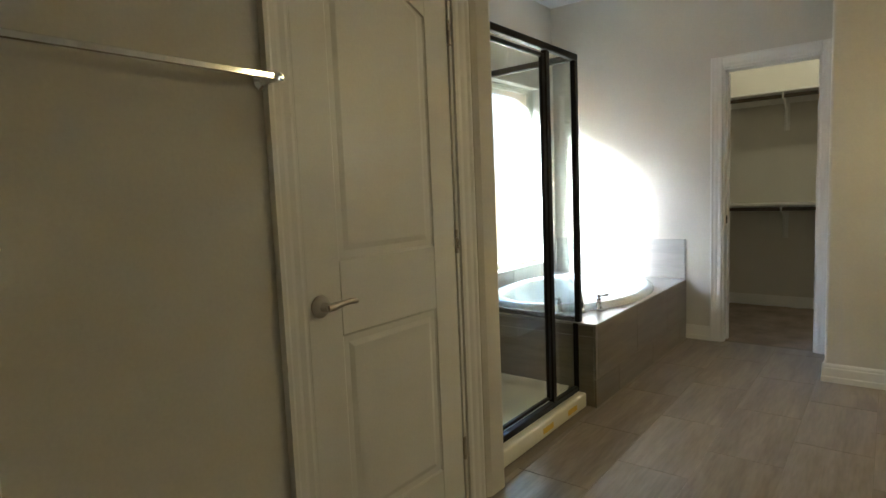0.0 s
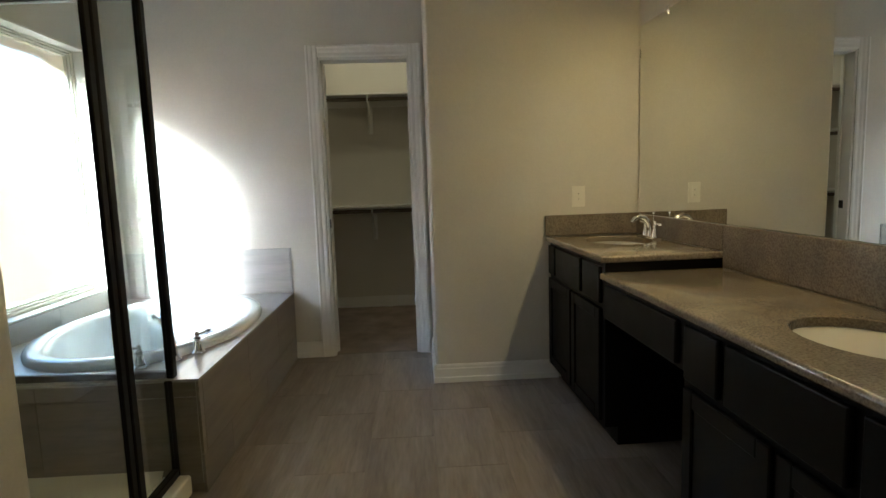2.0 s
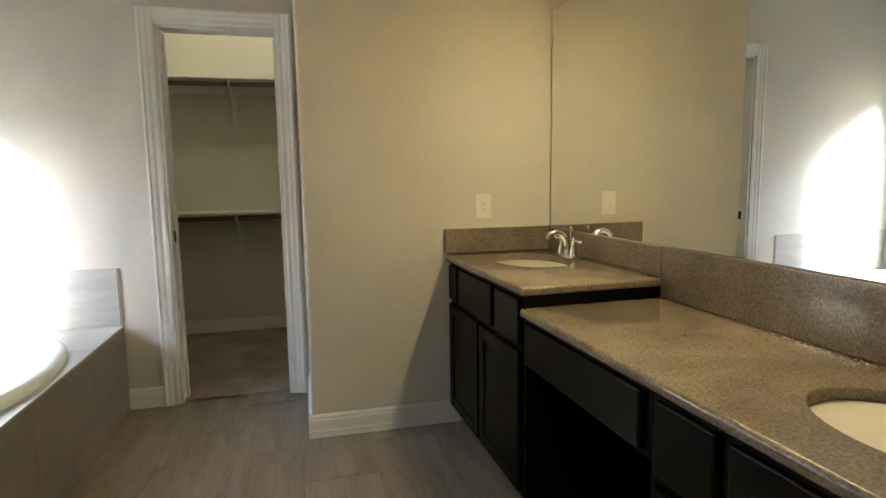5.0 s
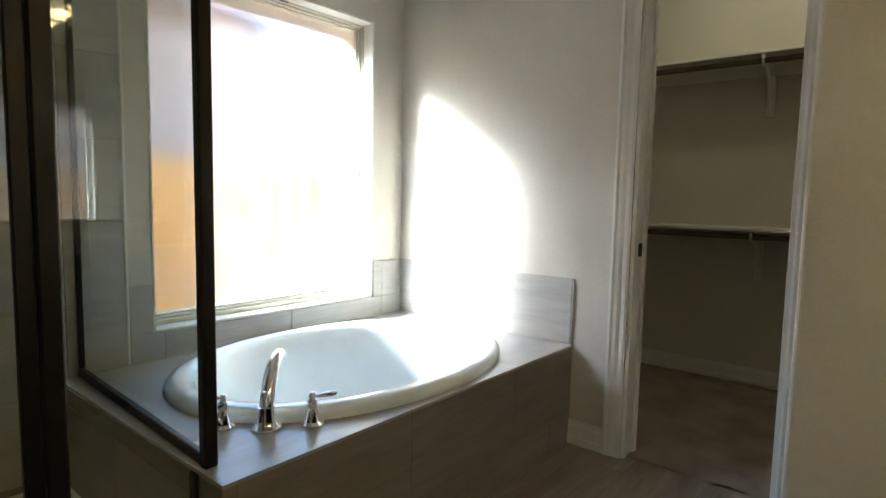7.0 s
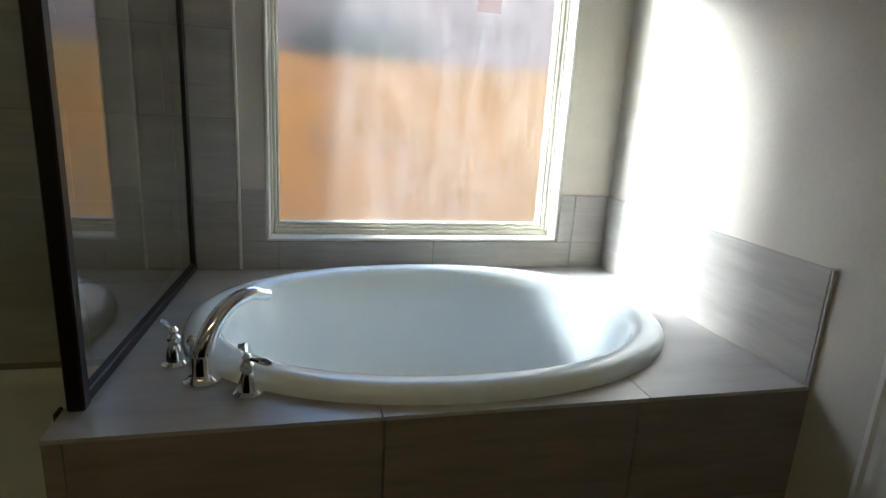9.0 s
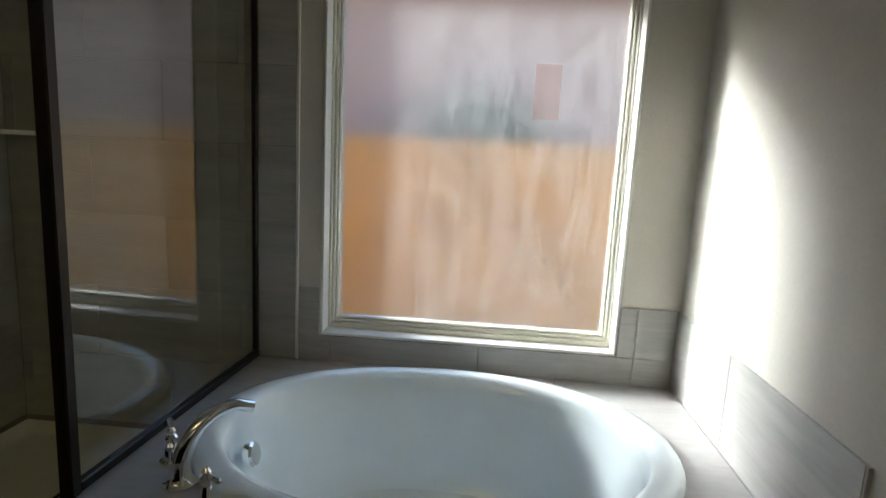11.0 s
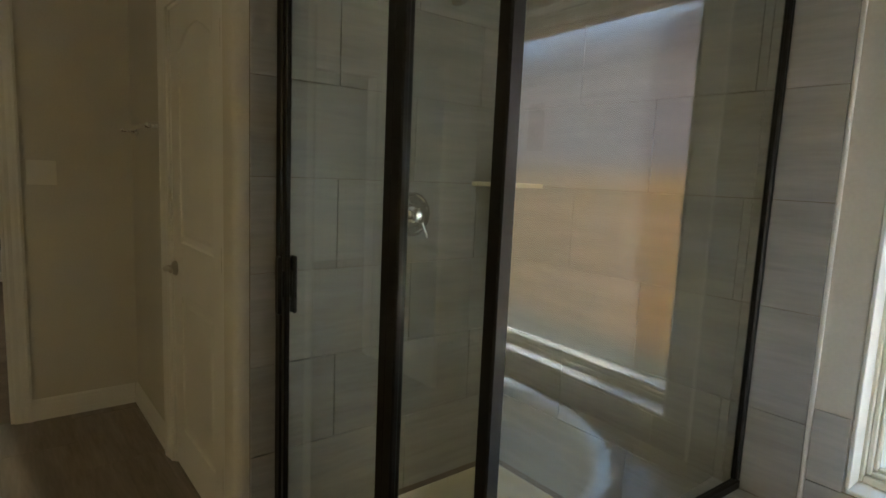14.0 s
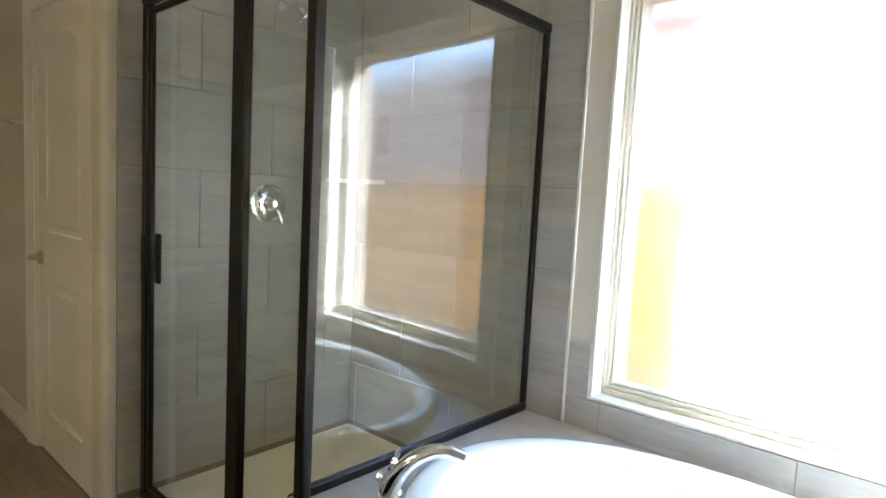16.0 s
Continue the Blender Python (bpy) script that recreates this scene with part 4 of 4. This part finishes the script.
closet_shelf(2.055, -1.82, 1.17, "white closet shelf with hanging rod, upper")
closet_shelf(1.03, -1.82, 1.17, "white closet shelf with hanging rod, lower")
for z in (1.62,):
    t = thing("closet_shelf", (-1.67, 5.1, z), "white side shelf with hanging rod in the closet", "closet shelf", "closet shelves")
    part("board", box(-1.828, YC + 0.13, z - 0.018, -1.52, 5.69, z, 0.002), WHITE, t)
    part("rod", tube([(-1.56, YC + 0.13, z - 0.05), (-1.56, 5.69, z - 0.05)], 0.017, 14), RODWOOD, t, "dark bronze hanging rod", True)
cl = thing("closet_light", (-0.45, 5.26, H), "round white closet ceiling light", "ceiling light")
part("canopy", lathe([(0, 0), (0.09, 0), (0.085, -0.02), (0.05, -0.03), (0, -0.03)], (-0.45, 5.26, H - 0.001)), WHITE, cl, "", True)
o = part("bulb", lathe([(0, 0), (0.02, 0), (0.02, -0.05), (0.042, -0.09), (0.045, -0.115), (0.03, -0.14), (0, -0.148)], (-0.45, 5.26, H - 0.031)), BULB, cl, "lit bulb", True)
o.visible_shadow = False

# ---- bedroom ceiling fan ----
fan = thing("ceiling_fan", (-0.27, -2.3, H), "brass ceiling fan with wooden blades and three lit bell shades", "ceiling fan")
fx, fy = -0.27, -2.3
part("canopy", lathe([(0, 0), (0.07, 0), (0.06, -0.04), (0.02, -0.06), (0, -0.06)], (fx, fy, H - 0.001)), BRASS, fan, "", True)
part("downrod", tube([(fx, fy, H - 0.05), (fx, fy, 2.50)], 0.013, 10), BRASS, fan, "", True)
part("motor", lathe([(0, 0.09), (0.06, 0.085), (0.10, 0.06), (0.11, 0.03), (0.10, 0.0), (0.06, -0.02), (0.05, -0.06), (0, -0.065)], (fx, fy, 2.42)), BRASS, fan, "", True)
for k in range(5):
    a = radians(72 * k + 8)
    d, s = Vector((math.cos(a), math.sin(a), 0)), Vector((-math.sin(a), math.cos(a), 0.06))
    c = Vector((fx, fy, 2.445))
    bm = bmesh.new()
    vs = [c + d * u + s * w for u, w in ((0.16, -0.045), (0.3, -0.06), (0.56, -0.068), (0.61, -0.05), (0.625, 0.0), (0.61, 0.05), (0.56, 0.068), (0.3, 0.06), (0.16, 0.045))]
    lo, hi = [bm.verts.new(v) for v in vs], [bm.verts.new(v + Vector((0, 0, 0.006))) for v in vs]
    bm.faces.new(lo), bm.faces.new(hi)
    for i in range(len(lo)):
        j = (i + 1) % len(lo)
        bm.faces.new((lo[i], lo[j], hi[j], hi[i]))
    bl = part("blade", bm, FANWOOD, fan, "wooden fan blade")
    part("blade_iron", tube([c + d * 0.09, c + d * 0.14 + Vector((0, 0, -0.012)), c + d * 0.20 + Vector((0, 0, -0.006))], [0.012, 0.016, 0.02], 8), BRASS, bl, "", True)
for k in range(3):
    a = radians(120 * k + 30)
    d = Vector((math.cos(a), math.sin(a), 0))
    c = Vector((fx, fy, 2.35)) + d * 0.06
    s = part("shade", lathe([(0.02, 0), (0.03, 0.015), (0.052, 0.06), (0.078, 0.10), (0.082, 0.104), (0.076, 0.10), (0.048, 0.06), (0.026, 0.015), (0.0, 0.004)], c, d * 0.65 + Vector((0, 0, -0.76))), SHADELIT, fan, "lit white glass shade", True)
    s.visible_shadow = False
    part("socket", tube([Vector((fx, fy, 2.37)), c], 0.014, 8), BRASS, s, "", True)
part("pull_chain", tube([(fx, fy, 2.355), (fx, fy, 2.18)], 0.003, 6), BRASS, fan)

# ---- outside ----
setting("ground", box(-400, -400, -0.35, XW - 0.26, 400, -0.2), GRASS, "dry lawn beside the house", "ground")
setting("ground_far", box(XW - 0.26, 6.3, -0.35, 400, 400, -0.2), GRASS, "dry lawn behind the house", "ground")
fence = thing("fence", (-5.0, 4, -0.2), "tall orange-brown cedar board fence in the side yard", "fence")
random.seed(4)
for k in range(90):
    y = -4 + k * 0.15
    part("board", box(-5.02, y, -0.2, -5.0, y + 0.142, 1.50 + random.uniform(-0.012, 0.012), 0.003), CEDAR, fence)
for z in (0.2, 1.1):
    part("rail", box(-5.06, -4, z, -5.021, 9.5, z + 0.09), CEDAR, fence)
house = thing("neighbour_house", (-8, 4, -0.2), "pinkish brick neighbouring house with a low brown shingle roof", "house")
bm = bmesh.new()
for b in ((-8.3, -6, -0.2, -8, 6.9, 3.8), (-8.3, 6.9, -0.2, -8, 16, 3.5)):
    box(*b, bm=bm)
part("wall", bm, BRICK, house)
part("roof", prism([(-7.5, 3.75), (-7.5, 3.88), (-12.0, 6.4), (-16.5, 3.88), (-16.5, 3.75)], -6.5, 7.2, "xz"), SHINGLE, house)
part("wing_roof", prism([(-7.8, 3.42), (-7.8, 3.54), (-12.0, 5.5), (-16.5, 3.54), (-16.5, 3.42)], 7.21, 16.5, "xz"), SHINGLE, house)
bush = thing("bush", (-5.9, 3.5, -0.2), "green leafy shrub behind the fence", "shrub")
part("trunk", tube([(-5.9, 3.5, -0.2), (-5.88, 3.52, 0.6), (-5.92, 3.5, 1.5), (-5.9, 3.48, 2.2)], [0.06, 0.05, 0.035, 0.01], 8), BARK, bush)
bm = bmesh.new()
random.seed(9)
for k in range(1400):
    p = Vector((random.gauss(0, 0.28), random.gauss(0, 0.40), random.gauss(0, 0.19)))
    c = Vector((-5.9, 3.55, 1.64)) + p
    r = Euler((random.uniform(0, 6), random.uniform(0, 6), random.uniform(0, 6))).to_matrix()
    s = random.uniform(0.03, 0.06)
    bm.faces.new([bm.verts.new(c + r @ Vector(q)) for q in ((-s, 0, 0), (0, -s * 0.5, 0), (s, 0, 0.01), (0, s * 0.5, 0))])
tagged(part("leaves", bm, LEAF, bush), kind="stuff")

# ---- tiles: floor, walls, deck ----
def tile_mesh(sx, sy, sz, b=0.001):
    """Shared mesh of a tile with eased edges, centred on its back face."""
    key = tuple(round(v, 3) for v in (sx, sy, sz))
    if key not in TILES:
        bm = box(-sx / 2, -sy / 2, -sz / 2, sx / 2, sy / 2, sz / 2, b)
        me = bpy.data.meshes.new("tile")
        bm.to_mesh(me)
        bm.free()
        TILES[key] = me
    return TILES[key]


TILES = {}


def tile(parent, material, x0, y0, z0, x1, y1, z1):
    g = 0.0011
    if min(x1 - x0, y1 - y0) < 0.004 or z1 - z0 < 0.004:
        return
    dims = [x1 - x0, y1 - y0, z1 - z0]
    thin = dims.index(min(dims))
    for k in range(3):
        if k != thin:
            dims[k] -= 2 * g
    if min(dims) <= 0.002:
        return
    me = tile_mesh(*dims)
    if not me.materials:
        me.materials.append(material)
    ob = new("tile", me)
    ob.location = ((x0 + x1) / 2, (y0 + y1) / 2, (z0 + z1) / 2)
    ob.parent = parent
    ob.matrix_parent_inverse = WORLD_OF[parent].inverted()


def spans(lo, hi, first, step):
    """Cuts of [lo, hi] at first + k * step."""
    cuts = [lo] + [first + k * step for k in range(-40, 40) if lo + 0.006 < first + k * step < hi - 0.006] + [hi]
    return list(zip(cuts, cuts[1:]))


# floor planks run along y, staggered by half
for i, (a, b) in enumerate(spans(XD, XM + 0.12, 0.272 - 0.31 * 6, 0.31)):
    k = round((a - 0.272) / 0.31)
    for c, d in spans(YB - 0.03, YC + 0.03, 4.0 if k % 2 else 3.685, 0.63):
        tile(floor, FLOORTILE, a, c, -0.0065, b, d, 0.0)
TILES.clear()
# shower side wall, and window wall up to its bullnose edge
side = setting("tile_backing_side", box(XW, YS - 0.012, 0.09, -1.006, YS - 0.006, 2.33), GROUT, "grey streaked porcelain wall tiles in the shower", "wall tile")
back = setting("tile_backing_window", box(XW, YS - 0.012, 0.09, XW + 0.004, 2.89, 2.33), GROUT, "grey streaked porcelain wall tiles beside the window", "wall tile")
for r in range(7):
    z0, z1 = 0.128 + 0.3105 * r, 0.128 + 0.3105 * (r + 1)
    for a, b in spans(XW + TILE, -1.006, -1.314 if r % 2 else -1.634, 0.64):
        tile(side, WALLTILE, a, YS - 0.006, z0, b, YS, z1)
TILES.clear()
for r in range(7):
    z0, z1 = 0.128 + 0.3105 * r, 0.128 + 0.3105 * (r + 1)
    for c, d in spans(YS, YG, 2.015 if r % 2 else 2.33, 0.63):
        tile(back, WALLTILE, XW + 0.004, c, max(z0, 0.09), XW + TILE, d, z1)
    for c, d in spans(YG, 2.885, 9, 1):
        if z1 > ZD:
            tile(back, WALLTILE, XW + 0.004, c, max(z0, ZD), XW + TILE, d, z1)
TILES.clear()
setting("tile_trim", box(XW, 2.885, ZD, XW + 0.012, 2.897, 2.33, 0.004, seg=2), WHITE, "slim white tile edge trim", "trim")
# splash behind the tub
splash = setting("tile_backing_splash", box(XW, 2.898, ZD, XW + 0.004, YC - 0.004, 0.596), GROUT, "grey streaked porcelain tile splash above the tub", "wall tile")
for c, d in spans(2.898, YC - TILE, 3.033, 0.6225):
    tile(splash, WALLTILE, XW + 0.004, c, ZD, XW + TILE, d, 0.596)
for c, d in ((2.898, 2.988), (4.212, 4.28), (4.28, YC - TILE)):
    tile(splash, WALLTILE, XW + 0.004, c, 0.596, XW + TILE, d, 0.804)
TILES.clear()
for a, b in spans(XW + 0.004, -0.985, -1.635, 0.64):
    tile(splash, WALLTILE, a, YC - TILE, ZD, b, YC - 0.0005, 0.804)
TILES.clear()
# apron of the tub and the knee wall in the shower, shade in their colour
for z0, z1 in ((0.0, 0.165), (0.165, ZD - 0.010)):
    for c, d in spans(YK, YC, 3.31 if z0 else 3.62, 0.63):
        tile(deck, SHADEDTILE, XF - 0.012, c, z0, XF, d, z1)
TILES.clear()
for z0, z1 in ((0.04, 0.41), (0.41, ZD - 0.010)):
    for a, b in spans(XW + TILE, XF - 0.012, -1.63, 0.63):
        tile(deck, SHADEDTILE, a, YK, z0, b, YK + 0.012, z1)
TILES.clear()


# deck tiles, cut round the oval
def deck_tile(y0, y1, x_lo, x_hi, side_sign):
    bm = bmesh.new()
    n = 24
    ax, ay = AX - 0.03, AY - 0.03
    rows = []
    for k in range(n + 1):
        y = y0 + (y1 - y0) * k / n
        w = ax * math.sqrt(max(0, 1 - ((y - TY) / ay) ** 2)) if abs(y - TY) < ay else 0
        e = TX + side_sign * w
        rows.append((y, e, x_hi) if side_sign > 0 else (y, x_lo, e))
    top = [[bm.verts.new((x, y, ZD)) for x in (a, b)] for y, a, b in rows]
    bot = [[bm.verts.new((x, y, ZD - 0.010)) for x in (a, b)] for y, a, b in rows]
    for i in range(n):
        bm.faces.new((top[i][0], top[i][1], top[i + 1][1], top[i + 1][0]))
        bm.faces.new((bot[i][0], bot[i][1], bot[i + 1][1], bot[i + 1][0]))
        for s in (0, 1):
            bm.faces.new((top[i][s], top[i + 1][s], bot[i + 1][s], bot[i][s]))
    for i in (0, n):
        bm.faces.new((top[i][0], top[i][1], bot[i][1], bot[i][0]))
    part("deck_tile", bm, DECKTILE, deck)


DECKTILE = streaked("deck_porcelain", (0.33, 0.315, 0.30), (0.45, 0.43, 0.41), (8, 1.6, 8), 0.3)
g = 0.0015
for c, d in ((YK, 3.305), (3.305, 3.965), (3.965, YC - TILE)):
    deck_tile(c + g, d - g, TX, XF + 0.002, 1)
for c, d in ((YK, 3.305), (3.305, 3.965), (3.965, YC - TILE)):
    deck_tile(c + g, d - g, XW + TILE, TX, -1)
